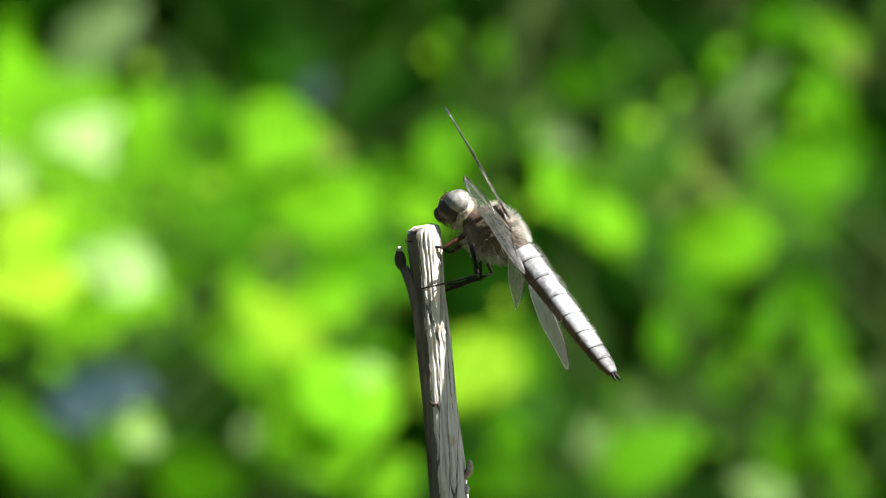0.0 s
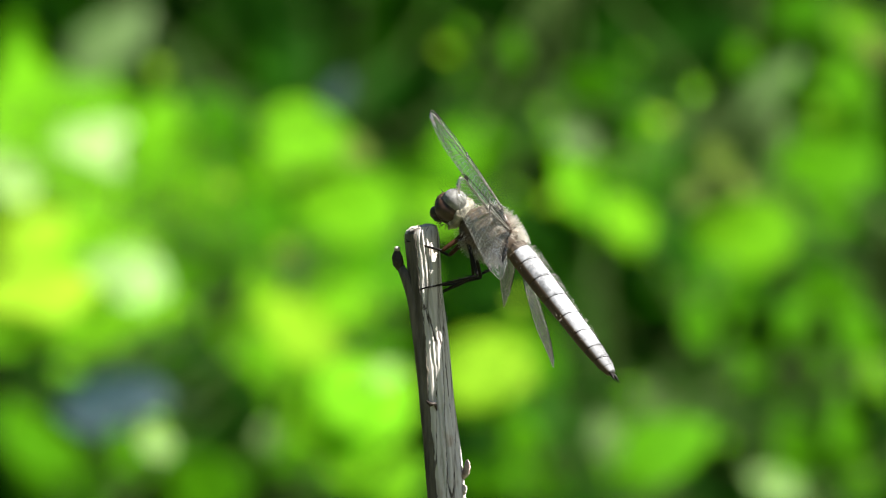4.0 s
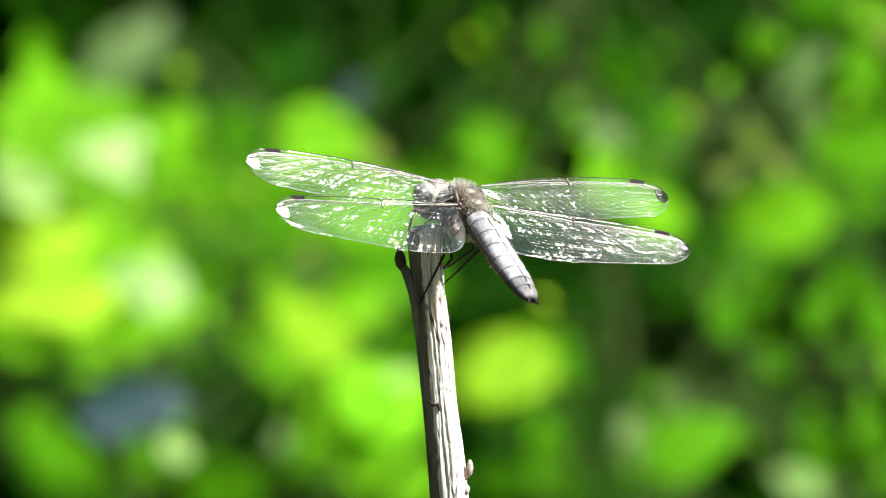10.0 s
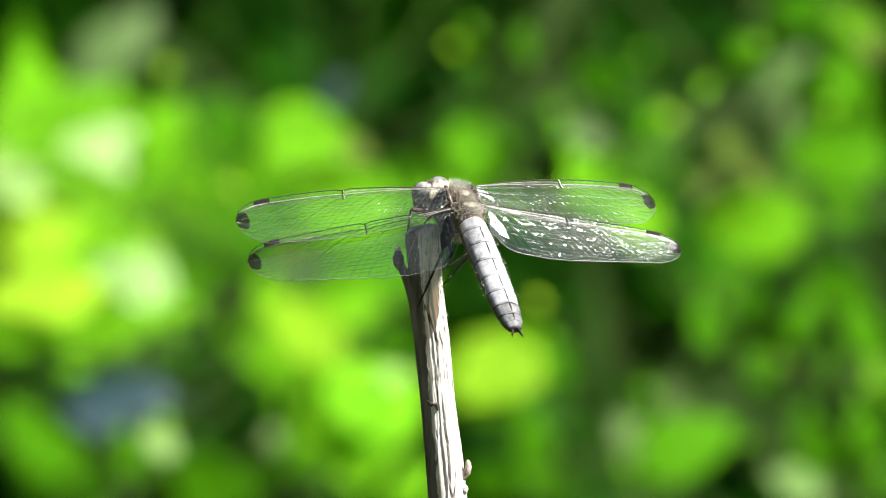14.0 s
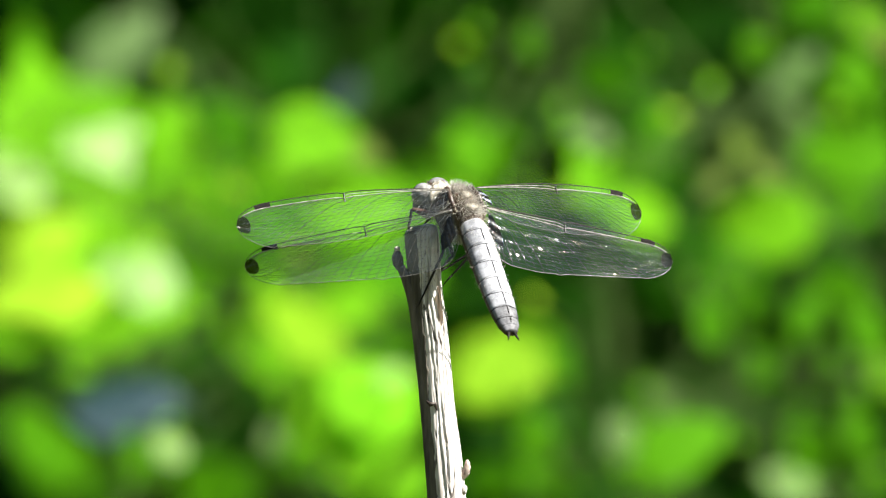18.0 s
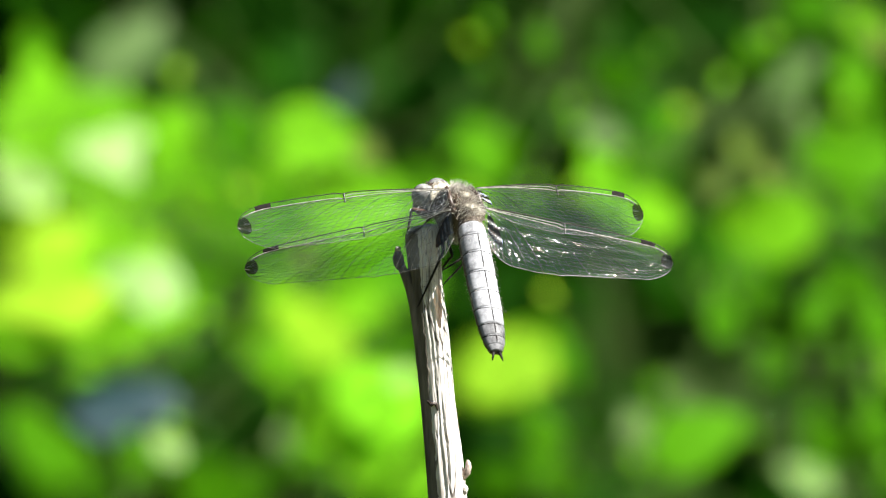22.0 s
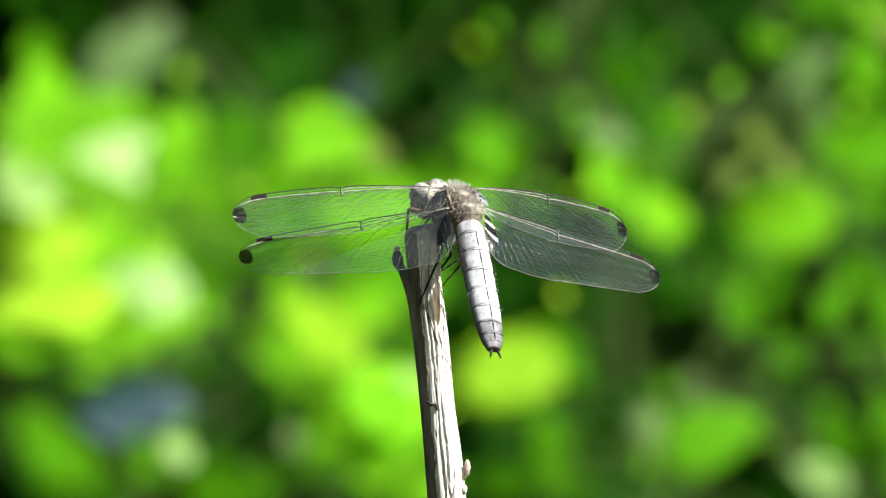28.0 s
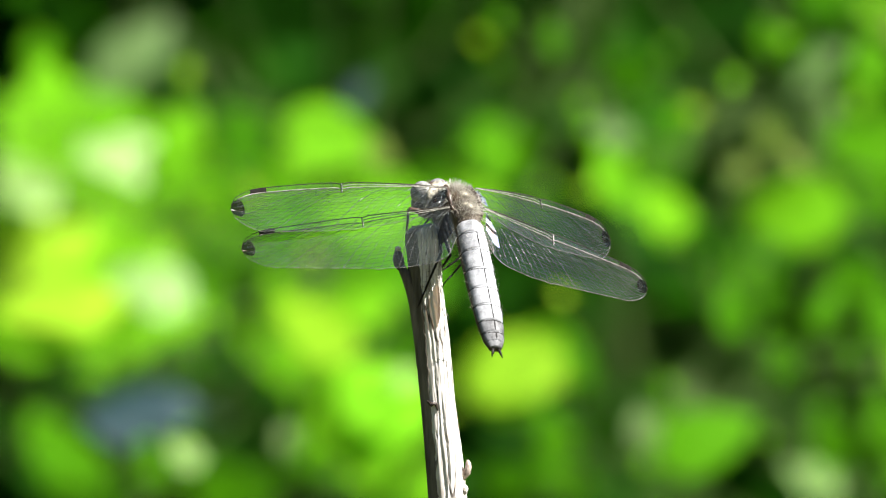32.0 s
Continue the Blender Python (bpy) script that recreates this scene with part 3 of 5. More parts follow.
def shrub(x, y, width, depth, height, count, size, mat, seed, label):
    rs = np.random.RandomState(seed)
    thing = tagged(new("shrub"), label, "shrub", "shrubs of the thicket")
    thing.location = (x, y, 0)
    for k in range(7):
        bm = bmesh.new()
        a = rs.uniform(0, 6.28)
        lx, ly = math.cos(a) * width * 0.35, math.sin(a) * depth * 0.35
        h = height * rs.uniform(0.75, 1.0)
        pts = [(lx * t * 0.9 + 0.05 * noise.noise(Vector((k, t * 3, seed))) + lx * 0.1, ly * (0.1 + 0.9 * t), h * t - 0.05) for t in np.linspace(0, 1, 9)]
        tube(bm, pts, [0.009 * (1 - 0.85 * t) for t in np.linspace(0, 1, 9)], 8)
        part("stem", bm, STEM, thing)

    def place(r, n):
        # clumps round the stems' ends, thinner at the foot
        c = np.stack([r.uniform(-0.5, 0.5, 90) * width, r.uniform(-0.5, 0.5, 90) * depth, height * r.uniform(0.05, 1.0, 90)], 1)
        return c[r.randint(0, 90, n)] + r.normal(0, 0.11, (n, 3))
    scatter("foliage", count, place, size, mat, thing, seed + 50)
    return thing


shrub(-0.75, 4.3, 1.7, 1.3, 2.0, 9000, 0.07, LEAF_SHADE, 3, "dense green shrub, shade put into its leaf colour")
shrub(0.75, 4.5, 1.7, 1.3, 2.1, 9000, 0.07, LEAF_SHADE, 4, "dense green shrub, shade put into its leaf colour")
shrub(0.0, 6.0, 3.6, 1.4, 2.4, 9000, 0.09, LEAF_SHADE, 5, "tall green shrub behind the others, leaves coloured dark for shade")

shrub(-1.8, 8.0, 4.2, 1.6, 4.2, 9000, 0.2, LEAF_SHADE, 6, "tall thicket at the wood's edge, leaves coloured dark for shade")
shrub(1.8, 8.4, 4.2, 1.6, 4.4, 9000, 0.2, LEAF_SHADE, 7, "tall thicket at the wood's edge, leaves coloured dark for shade")
shrub(0.0, 10.5, 6.0, 1.6, 5.0, 9000, 0.26, LEAF_SHADE, 8, "tall thicket at the wood's edge, leaves coloured dark for shade")


# unseen hedges, added beside and behind to block part of the sky's fill light
shrub(-4.2, -0.5, 1.8, 7.5, 4.6, 8000, 0.26, LEAF_SHADE, 9, "unseen tall dark hedge added at the side to block sky light")
shrub(0.5, -6.5, 8.0, 1.6, 4.2, 8000, 0.26, LEAF_SHADE, 10, "unseen tall dark hedge added behind the camera to block sky light")
shrub(-4.0, 6.0, 2.6, 2.6, 4.8, 7000, 0.26, LEAF_SHADE, 12, "unseen tall dark hedge added at the side to block sky light")


# out of view; added only to keep the sun off the shrubs
def shade_tree(x, y, seed):
    rs = np.random.RandomState(seed)
    thing = tagged(new("tree"), "unseen broad leafy tree added to shade the thicket", "tree")
    thing.location = (x, y, 0)
    bm = bmesh.new()
    tube(bm, [(0.1 * math.sin(t * 2), 0.1 * t, 5.0 * t - 0.1) for t in np.linspace(0, 1, 10)], [0.17 * (1 - 0.6 * t) + (0.08 if t == 0 else 0) for t in np.linspace(0, 1, 10)], 14)
    part("trunk", bm, TRUNK, thing)
    ends = []
    for k in range(12):
        a = k * 2.4
        end = Vector((math.cos(a) * rs.uniform(1.2, 3.0) - 1.0, math.sin(a) * rs.uniform(0.8, 1.7), rs.uniform(3.2, 5.2)))
        start = Vector((0, 0.05, rs.uniform(2.2, 4.0)))
        bm = bmesh.new()
        tube(bm, [start.lerp(end, t) + Vector((0, 0, 0.3 * math.sin(math.pi * t))) for t in np.linspace(0, 1, 8)], [0.06 * (1 - 0.85 * t) for t in np.linspace(0, 1, 8)], 8)
        part("limb", bm, TRUNK, thing)
        ends.append(end)

    def place(r, n):
        c = np.array([tuple(e * f + Vector((0, 0, 3.6)) * (1 - f)) for e in ends for f in (0.5, 0.8, 1.0)])
        return c[r.randint(0, len(c), n)] + r.normal(0, 1, (n, 3)) * (0.5, 0.4, 0.4)
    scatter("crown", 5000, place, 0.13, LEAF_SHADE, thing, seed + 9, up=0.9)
    return thing


shade_tree(2.3, 5.2, 21)


# ---------------------------------------------------------------- the perch
def build_twig():
    thing = tagged(new("twig"), "upright bleached bare twig with a cut top and split bark", "twig")
    thing.location = (0, 0, 1)
    ctrl = [(3.6, -3.05, 2.45), (3.1, -3.08, 2.72), (2.4, -3.1, 2.84), (1.5, -3.05, 2.88), (-6, -2.5, 2.66), (-15, -1.4, 2.68), (-25, -0.55, 2.72), (-36, 0.6, 2.98), (-42, 1.2, 3.1),
            (-90, 6.5, 3.9), (-250, 20, 4.6), (-500, 36, 5.4), (-800, 46, 6.2), (-1020, 50, 7.0)]
    zs = [c[0] for c in ctrl][::-1]
    levels = list(np.linspace(3.6, -50, 150)) + list(np.linspace(-52, -1020, 60))
    sides = 120

    def surface(a, z):
        """Middle of the stick at height z and its radius towards a, in mm."""
        cx = float(np.interp(z, zs, [c[1] for c in ctrl][::-1]))
        r = float(np.interp(z, zs, [c[2] for c in ctrl][::-1]))
        ca, sa = math.cos(a), math.sin(a)
        ridge = noise.noise(Vector((ca * 4.2, sa * 4.2, z * 0.045))) * 0.06 + noise.noise(Vector((ca * 9, sa * 9, z * 0.09 + 7))) * 0.03
        crack = noise.noise(Vector((ca * 6 + 3, sa * 6, z * 0.05 + 40)))
        ridge -= max(0.0, 0.045 - abs(crack)) * 1.5
        # long splits wander down the front
        for k0, (at, deepness) in enumerate(((-1.66, 0.13), (-1.40, 0.10), (-1.15, 0.05))):
            bend = at + 0.14 * noise.noise(Vector((k0 * 9.0, 2.0, z * 0.13))) + 0.06 * noise.noise(Vector((k0 * 5.0, 8.0, z * 0.6)))
            off = math.remainder(a - bend, 2 * math.pi) / 0.05
            ridge -= deepness * math.exp(-off * off) * max(0.0, min(1.0, 0.6 + 1.6 * noise.noise(Vector((k0 * 3.0, 5.0, z * 0.07)))))
        return cx, r * (1 + ridge)

    bm = bmesh.new()
    rings = []
    for z in levels:
        ring = []
        for k in range(sides):
            a = 2 * math.pi * k / sides
            ca, sa = math.cos(a), math.sin(a)
            cx, rr = surface(a, z)
            top = 0.35 * noise.noise(Vector((ca * 2, sa * 2, 1))) + 0.4 * ca if z > 3.5 else 0.0
            ring.append(bm.verts.new(((cx + ca * rr) * MM, sa * rr * MM, (z + top) * MM)))
        rings.append(ring)
    for r0, r1 in zip(rings, rings[1:]):
        for k in range(sides):
            bm.faces.new((r0[k], r1[k], r1[(k + 1) % sides], r0[(k + 1) % sides]))
    part("stick", bm, BARK, thing)
    # a strip of old bark still clings to one side, its edge torn
    bm = bmesh.new()
    rows = []
    for z in levels:
        if z > 2.6 or z < -400:
            continue
        edge = float(np.interp(z, (-60, -38, -20, -5, 3), (-2.2, -2.14, -2.02, -1.92, -1.84)))
        edge += 0.16 * noise.noise(Vector((3.0, 1.0, z * 0.22))) + 0.10 * noise.noise(Vector((7.0, 1.0, z * 0.9)))
        row = []
        for k in range(44):
            a = edge - 2.75 * k / 43
            thick = 0.16 + 0.10 * noise.noise(Vector((math.cos(a) * 7, math.sin(a) * 7, z * 0.12))) + 0.05 * noise.noise(Vector((math.cos(a) * 20, math.sin(a) * 20, z * 0.4)))
            cx, rr = surface(a, z)
            rr += thick if 0 < k < 43 else -0.05
            row.append(bm.verts.new(((cx + math.cos(a) * rr) * MM, math.sin(a) * rr * MM, z * MM)))
        rows.append(row)
    for r0, r1 in zip(rows, rows[1:]):
        for k in range(43):
            bm.faces.new((r0[k], r0[k + 1], r1[k + 1], r1[k]))
    part("bark_strip", bm, OLD_BARK, thing, "dark grey-brown strip of old bark")
    # the cut: rough, a little domed
    bm = bmesh.new()
    last = None
    for j in range(6):
        f = 1.0 - j / 5.0
        ring = []
        for k in range(36):
            a = 2 * math.pi * k / 36
            ca, sa = math.cos(a), math.sin(a)
            rr = 2.45 * f * (1 + 0.07 * noise.noise(Vector((ca * 4.2, sa * 4.2, 0.16))))
            z = 3.62 + 0.35 * noise.noise(Vector((ca * 2, sa * 2, 1))) * f + 0.4 * ca * f + 0.45 * (1 - f ** 3) + 0.25 * noise.noise(Vector((ca * f * 5, sa * f * 5, 3)))
            ring.append(bm.verts.new(((-3.1 + ca * rr) * MM, sa * rr * MM, z * MM)))
        if last:
            for k in range(36):
                bm.faces.new((last[k], last[(k + 1) % 36], ring[(k + 1) % 36], ring[k]))
        last = ring
    bmesh.ops.remove_doubles(bm, verts=bm.verts, dist=0.00001)
    part("cut_end", bm, CUT, thing, "pale rough cut end")
    # dry side bud on a ridge of bark, and its scales
    bm = bmesh.new()
    tube(bm, [p_mm(*q) for q in ((1.4, -0.9, -75), (-1.2, -1.0, -45), (-2.2, -1.0, -31), (-3.1, -1.0, -21), (-3.9, -1.0, -13.5), (-4.4, -0.9, -9.6), (-5.0, -0.8, -7.0), (-5.8, -0.7, -4.8), (-6.7, -0.6, -3.0))],
         [0.0006, 0.0008, 0.00085, 0.0009, 0.00095, 0.001, 0.001, 0.0009, 0.0007], 16)
    part("spur", bm, OLD_BARK, thing)
    bm = bmesh.new()
    tube(bm, [p_mm(*q) for q in ((-6.8, -0.6, -3.4), (-7.1, -0.6, -2.5), (-7.3, -0.6, -1.4), (-7.35, -0.6, -0.5), (-7.4, -0.6, 0.05))],
         [0.0006, 0.00095, 0.00095, 0.0006, 0.0002], 12)
    bud = part("bud", bm, BUD, thing, "dry dark brown bud")
    bm = bmesh.new()
    blob(bm, p_mm(-7.3, -0.75, 0.0), (0.00055, 0.0006, 0.0005), 10, 8, 0.2, 3)
    part("bud_tip", bm, CUT, bud, "bleached bud tip")
    bm = bmesh.new()
    tube(bm, [p_mm(*q) for q in ((3.6, -0.8, -38.6), (4.3, -0.9, -37.6), (4.55, -0.9, -36.7), (4.5, -0.9, -36.0), (4.45, -0.9, -35.5))],
         [0.0005, 0.0007, 0.0006, 0.00045, 0.00015], 10)
    part("bud", bm, BUD_RED, thing, "small reddish bud")
    bm = bmesh.new()
    blob(bm, p_mm(3.9, -0.9, -40.5), (0.0006, 0.0008, 0.0009), 10, 8, 0.25, 3)
    part("knot", bm, CUT, thing, "pale knot under the bud")
    # loose fibres
    for pts in (((-0.5, -1.2, 1.0), (0.6, -1.6, 0.5), (1.9, -1.8, -0.1), (2.1, -1.8, -0.3)), ((-0.3, -1.0, -1.6), (0.3, -1.3, -2.4), (0.1, -1.4, -3.2)),
                ((-6.0, -0.5, 1.4), (-6.4, -0.8, 1.0), (-6.2, -0.9, 0.4)), ((0.9, -1.2, -10.6), (1.2, -1.3, -11.6), (1.1, -1.3, -12.4))):
        bm = bmesh.new()
        tube(bm, [p_mm(*q) for q in pts], 0.000016, 5)
        part("fibre", bm, CUT, thing)
    # torn scar half-way down
    bm = bmesh.new()
    tube(bm, [p_mm(*q) for q in ((-2.4, -2.5, -25.6), (-1.6, -3.0, -26.2), (-0.9, -2.9, -26.0), (-0.6, -2.8, -27.2))], [0.0002, 0.0004, 0.00035, 0.0001], 8)
    part("scar", bm, BUD, thing, "torn dark bark scar")
    return thing


def p_mm(x, y, z):
    return (x * MM, y * MM, z * MM)


TWIG = build_twig()

# ---------------------------------------------------------------- the dragonfly (millimetres in its own space: x right, y forward, z up)
HINGE = {"F": (2.6, 1.6, 4.4), "H": (3.2, -1.9, 2.9)}
WAIST, NECK = Vector(p_mm(0, -3.6, 1.2)), Vector(p_mm(0, 5.4, -0.6))
WING = {
    "F": dict(span=37.4, nodus=0.486, drop=3.4, shift=1.1,
              chord=((0, 2.2), (0.06, 4.4), (0.2, 6.7), (0.4, 8.3), (0.6, 8.9), (0.78, 8.5), (0.9, 7.7), (1, 6.8))),
    "H": dict(span=36.4, nodus=0.417, drop=3.0, shift=0.2,
              chord=((0, 5.5), (0.05, 9.0), (0.13, 10.2), (0.3, 10.4), (0.5, 9.5), (0.7, 8.4), (0.86, 7.3), (1, 6.2)))}


def wing_edge(w, u):
    """Front edge and chord of a wing at u along its span, in mm."""
    lead = w["shift"] * math.sin(math.pi * min(u / 0.95, 1.0)) - 0.25 * math.exp(-((u - w["nodus"]) / 0.02) ** 2)
    us, cs = [c[0] for c in w["chord"]], [c[1] for c in w["chord"]]
    c = 0.5 * float(np.interp(u, us, cs)) + 0.25 * float(np.interp(u - 0.03, us, cs)) + 0.25 * float(np.interp(min(u + 0.02, 1), us, cs))
    if u > 0.86:
        # rounded tip
        k = math.sqrt(max(0.0, 1 - ((u - 0.86) / 0.14) ** 2))
        back = w["drop"] + (c - w["drop"]) * k
        lead = lead * k - w["drop"] * (1 - k)
        c = back + lead
    return lead, max(c, 0.05)


KS = np.linspace(0, 21, 211)


def vein_line(k, q):
    """Long vein k at q of its way from the rib to the hind edge: u along the span, f across."""
    out = 0.05 + 1.27 * (k / 15.0) ** 0.95
    start = np.maximum(0.006, out - 0.16 - 0.40 * (k / 15.0))
    return start + (out - start) * q, 0.10 + 0.90 * (0.35 * q + 0.65 * q * q)


def cell_field(us, fs):
    """Which vein gap (k) and how far down it (q) each place of a grid lies."""
    k, qs = np.zeros((len(us), len(fs))), np.zeros(len(fs))
    for j, f in enumerate(fs):
        qs[j] = (-0.35 + math.sqrt(0.1225 + 2.6 * max(0.0, f - 0.10) / 0.9)) / 1.3
        k[:, j] = np.interp(us, vein_line(KS, qs[j])[0], KS)
    return k, qs


def wing_point(w, side, u, f, lift=0.0):
    lead, c = wing_edge(w, u)
    fold = 0.10 * math.cos(f * 30.0) * (1 - f) + 0.12 * math.sin(u * 9.0 + f * 7.0) * f - 0.54 * u * u
    x = w["span"] * (u - 0.12 * f * u * (1 - u))
    return Vector((side * x * MM, (lead - f * c) * MM, (fold + lift) * MM))


def membrane_sheet(bm, w, side, seed):
    """The whole film of a wing: pleated between the long veins, every cell a small dome."""
    us, fs = np.linspace(0, 1, 230), np.concatenate([np.linspace(0, 0.1, 7), np.linspace(0.1, 1, 58)[1:]])
    rs = np.random.RandomState(seed)
    chance, slope = rs.uniform(0.2, 1.3, (64, 64)), rs.normal(0, 1, (64, 64))
    ks, qs = cell_field(us, fs)
    grid = []
    for i, u in enumerate(us):
        row = []
        for j, f in enumerate(fs):
            if f <= 0.1:
                a, b = u * 46, f / 0.1
                bulge = 0.05 * abs(math.sin(math.pi * a)) * math.sin(math.pi * b) * chance[int(a) % 64, 3]
            else:
                a, b = ks[i, j] * (2 if qs[j] > 0.42 else 1), qs[j] * (17 if qs[j] > 0.42 else 13)
                n, m = int(a) % 64, int(b) % 64
                edge = abs(math.sin(math.pi * a)) * abs(math.sin(math.pi * b))
                bulge = 0.050 * edge * chance[n, m] + 0.022 * slope[n, m] * edge * (a - int(a) - 0.5) * 2
                bulge += 0.07 * math.cos(math.pi * ks[i, j]) * (1 - 0.6 * f) * min(1.0, (f - 0.1) * 8)
            # creases beside the hinge
            bulge += 0.045 * math.sin(u * 330 + 3 * f) * math.exp(-(u / 0.085) ** 4)
            row.append(bm.verts.new(wing_point(w, side, u, f, bulge)))
        grid.append(row)
    for a, b in zip(grid, grid[1:]):
        for k in range(len(fs) - 1):
            q = (a[k], b[k], b[k + 1], a[k + 1])
            bm.faces.new(q[::-1] if side > 0 else q)


def wing_sheet(bm, w, side, us, fs, lift=0.0):
    grid = [[bm.verts.new(wing_point(w, side, u, f, lift)) for f in fs] for u in us]
    for a, b in zip(grid, grid[1:]):
        for k in range(len(fs) - 1):
            q = (a[k], b[k], b[k + 1], a[k + 1])
            bm.faces.new(q[::-1] if side > 0 else q)


def strip(bm, a, b, wide):
    """A thin vein from a to b, three-sided."""
    d = b - a
    if d.length < 1e-7:
        return
    n = d.cross(Vector((0, 0, 1)))
    n = (n.normalized() if n.length > 1e-9 else Vector((1, 0, 0))) * wide
    top = Vector((0, 0, wide * 1.5))
    v = [bm.verts.new(q) for q in (a - n, a + n, a + top, b - n, b + n, b + top)]
    for f in ((0, 3, 5, 2), (1, 2, 5, 4), (0, 1, 4, 3)):
        bm.faces.new([v[k] for k in f])


def build_wing(kind, side, parent):
    w = WING[kind]
    rnd = random.Random(5 if kind == "F" else 6)
    name = "forewing" if kind == "F" else "hindwing"
    bm = bmesh.new()
    membrane_sheet(bm, w, side, 5 if kind == "F" else 6)
    wing = part(name, bm, MEMBRANE, parent, "clear netted wing with dark tip")
    hx, hy, hz = HINGE[kind]
    wing.location = p_mm(side * hx, hy, hz)
    # strong front veins
    bm = bmesh.new()
    tube(bm, [wing_point(w, side, u, 0.0) for u in np.linspace(0, 1, 60)], [0.00011 - 0.00004 * u for u in np.linspace(0, 1, 60)], 6)
    part("front_vein", bm, VEIN, wing)
    bm = bmesh.new()
    for f0, f1, start, end, r in ((0.10, 0.10, 0.0, 0.97, 0.00009), (0.05, 0.05, 0.0, w["nodus"], 0.00007)):
        uu = np.linspace(start, end, 50)
        tube(bm, [wing_point(w, side, u, f0 * min(1, 0.35 + u * 1.6), 0.05) for u in uu], r, 5)
    part("rib_vein", bm, VEIN_RIB, wing)
    # long veins fan from the base to the hind margin
    bm = bmesh.new()
    def stained(u, f):
        return kind == "H" and u < 0.10 and 0.2 < f < 0.72

    # each leaves the rib and bends down to the hind edge
    def along(k, q):
        u, f = vein_line(k, q)
        return float(u), float(f)

    for k in range(21):
        for i in range(16):
            (u0, f0), (u1, f1) = along(k, i / 16), along(k, (i + 1) / 16)
            if u1 > 0.985:
                break
            if stained(u0, f0):
                continue
            strip(bm, wing_point(w, side, u0, f0, 0.03), wing_point(w, side, u1, f1, 0.03), 0.000036 if k % 3 else 0.00005)
    # cross-veins make the cells
    for k in range(20):
        q = 0.03 + rnd.uniform(0.0, 0.05)
        while q < 0.98:
            (u0, f0), (u1, f1) = along(k, q), along(k + 1, min(1.0, q + 0.02))
            if u1 > 0.985:
                break
            if not stained(u0, f0) and (u0 > 0.16 or rnd.random() < 0.4):
                strip(bm, wing_point(w, side, u0, f0, 0.03), wing_point(w, side, u1, f1, 0.03), 0.000025)
            q += rnd.uniform(0.05, 0.085) * (1.15 - 0.4 * q)
    # a second row of finer veins between them near the hind edge
    for k in range(20):
        for i in range(7, 16):
            (a0, b0), (a1, b1) = along(k + 0.5, i / 16), along(k + 0.5, (i + 1) / 16)
            if a1 > 0.985:
                break
            if stained(a0, b0):
                continue
            strip(bm, wing_point(w, side, a0, b0, 0.03), wing_point(w, side, a1, b1, 0.03), 0.000027)
    for i in range(22):
        u = 0.04 + 0.9 * i / 22
        strip(bm, wing_point(w, side, u, 0.0, 0.05), wing_point(w, side, u, 0.10 * min(1, 0.35 + u * 1.6), 0.05), 0.000032)
    strip(bm, wing_point(w, side, w["nodus"], 0.0, 0.1), wing_point(w, side, w["nodus"] + 0.008, 0.2, 0.1), 0.00014)
    # hind margin
    part("vein_net", bm, VEIN_NET, wing)
    bm = bmesh.new()
    tube(bm, [wing_point(w, side, u, 1.0) for u in np.linspace(0.0, 1, 60)], 0.00006, 4)
    part("hind_margin", bm, VEIN_PALE, wing)
    bm = bmesh.new()
    wing_sheet(bm, w, side, np.linspace(0.83, 0.905, 8), (0.0, 0.03, 0.06, 0.095), 0.09)
    part("wing_mark", bm, STIGMA, wing, "black cell near the wing tip")
    bm = bmesh.new()
    rows = []
    for i in range(13):
        f = 0.05 + 0.82 * i / 12
        inner = 0.997 - 0.058 * math.sqrt(max(0.0, 1 - ((f - 0.46) / 0.42) ** 2))
        rows.append([bm.verts.new(wing_point(w, side, inner + (0.997 - inner) * q / 5, f, 0.04)) for q in range(6)])
    for a, b in zip(rows, rows[1:]):
        for q in range(5):
            bm.faces.new((a[q], b[q], b[q + 1], a[q + 1]))
    part("tip_patch", bm, SMOKE_TIP, wing, "smoky brown wing tip")
    # dark stain at the base, wide at the hind edge and thinning outwards
    bm = bmesh.new()
    reach, hind = (0.085, 0.72) if kind == "H" else (0.08, 0.7)
    rows = []
    for i in range(15):
        u = (0.012 if kind == "H" else 0.005) + reach * i / 14
        k = i / 14
        top = hind - (hind - 0.22) * math.sqrt(max(0.0, 1 - k ** 1.6)) * (1 + 0.08 * math.sin(5 * k + 1))
        rows.append([bm.verts.new(wing_point(w, side, u, max(0.1, top) + (hind - max(0.1, top)) * q / 8, 0.04)) for q in range(9)])
    for a, b in zip(rows, rows[1:]):
        for q in range(8):
            bm.faces.new((a[q], b[q], b[q + 1], a[q + 1]))
    part("base_patch", bm, SMOKE, wing, "smoky dark wing base")
    if kind == "H":
        bm = bmesh.new()
        wing_sheet(bm, w, side, np.linspace(0.0, 0.07, 8), np.linspace(0.55, 0.99, 14), 0.03)
        part("inner_lobe", bm, SILVER, wing, "silvery inner lobe of the wing")
    return wing


def tergite(a):
    """Outline of the abdomen across: upright flanks, a roofed back with a low keel, a flat belly."""
    ca, sa = math.cos(a), math.sin(a)
    if sa >= 0:
        x = math.copysign(abs(ca) ** 0.85, ca)
        return x, 0.58 * sa ** 0.95 + 0.07 * sa ** 20
    return math.copysign(abs(ca) ** 0.55, ca), -0.42 * abs(sa) ** 0.8


def deep(y):
    """The abdomen is deeper towards its base."""
    return 1.0 + 0.30 * max(0.0, 1 - y / 18.0)


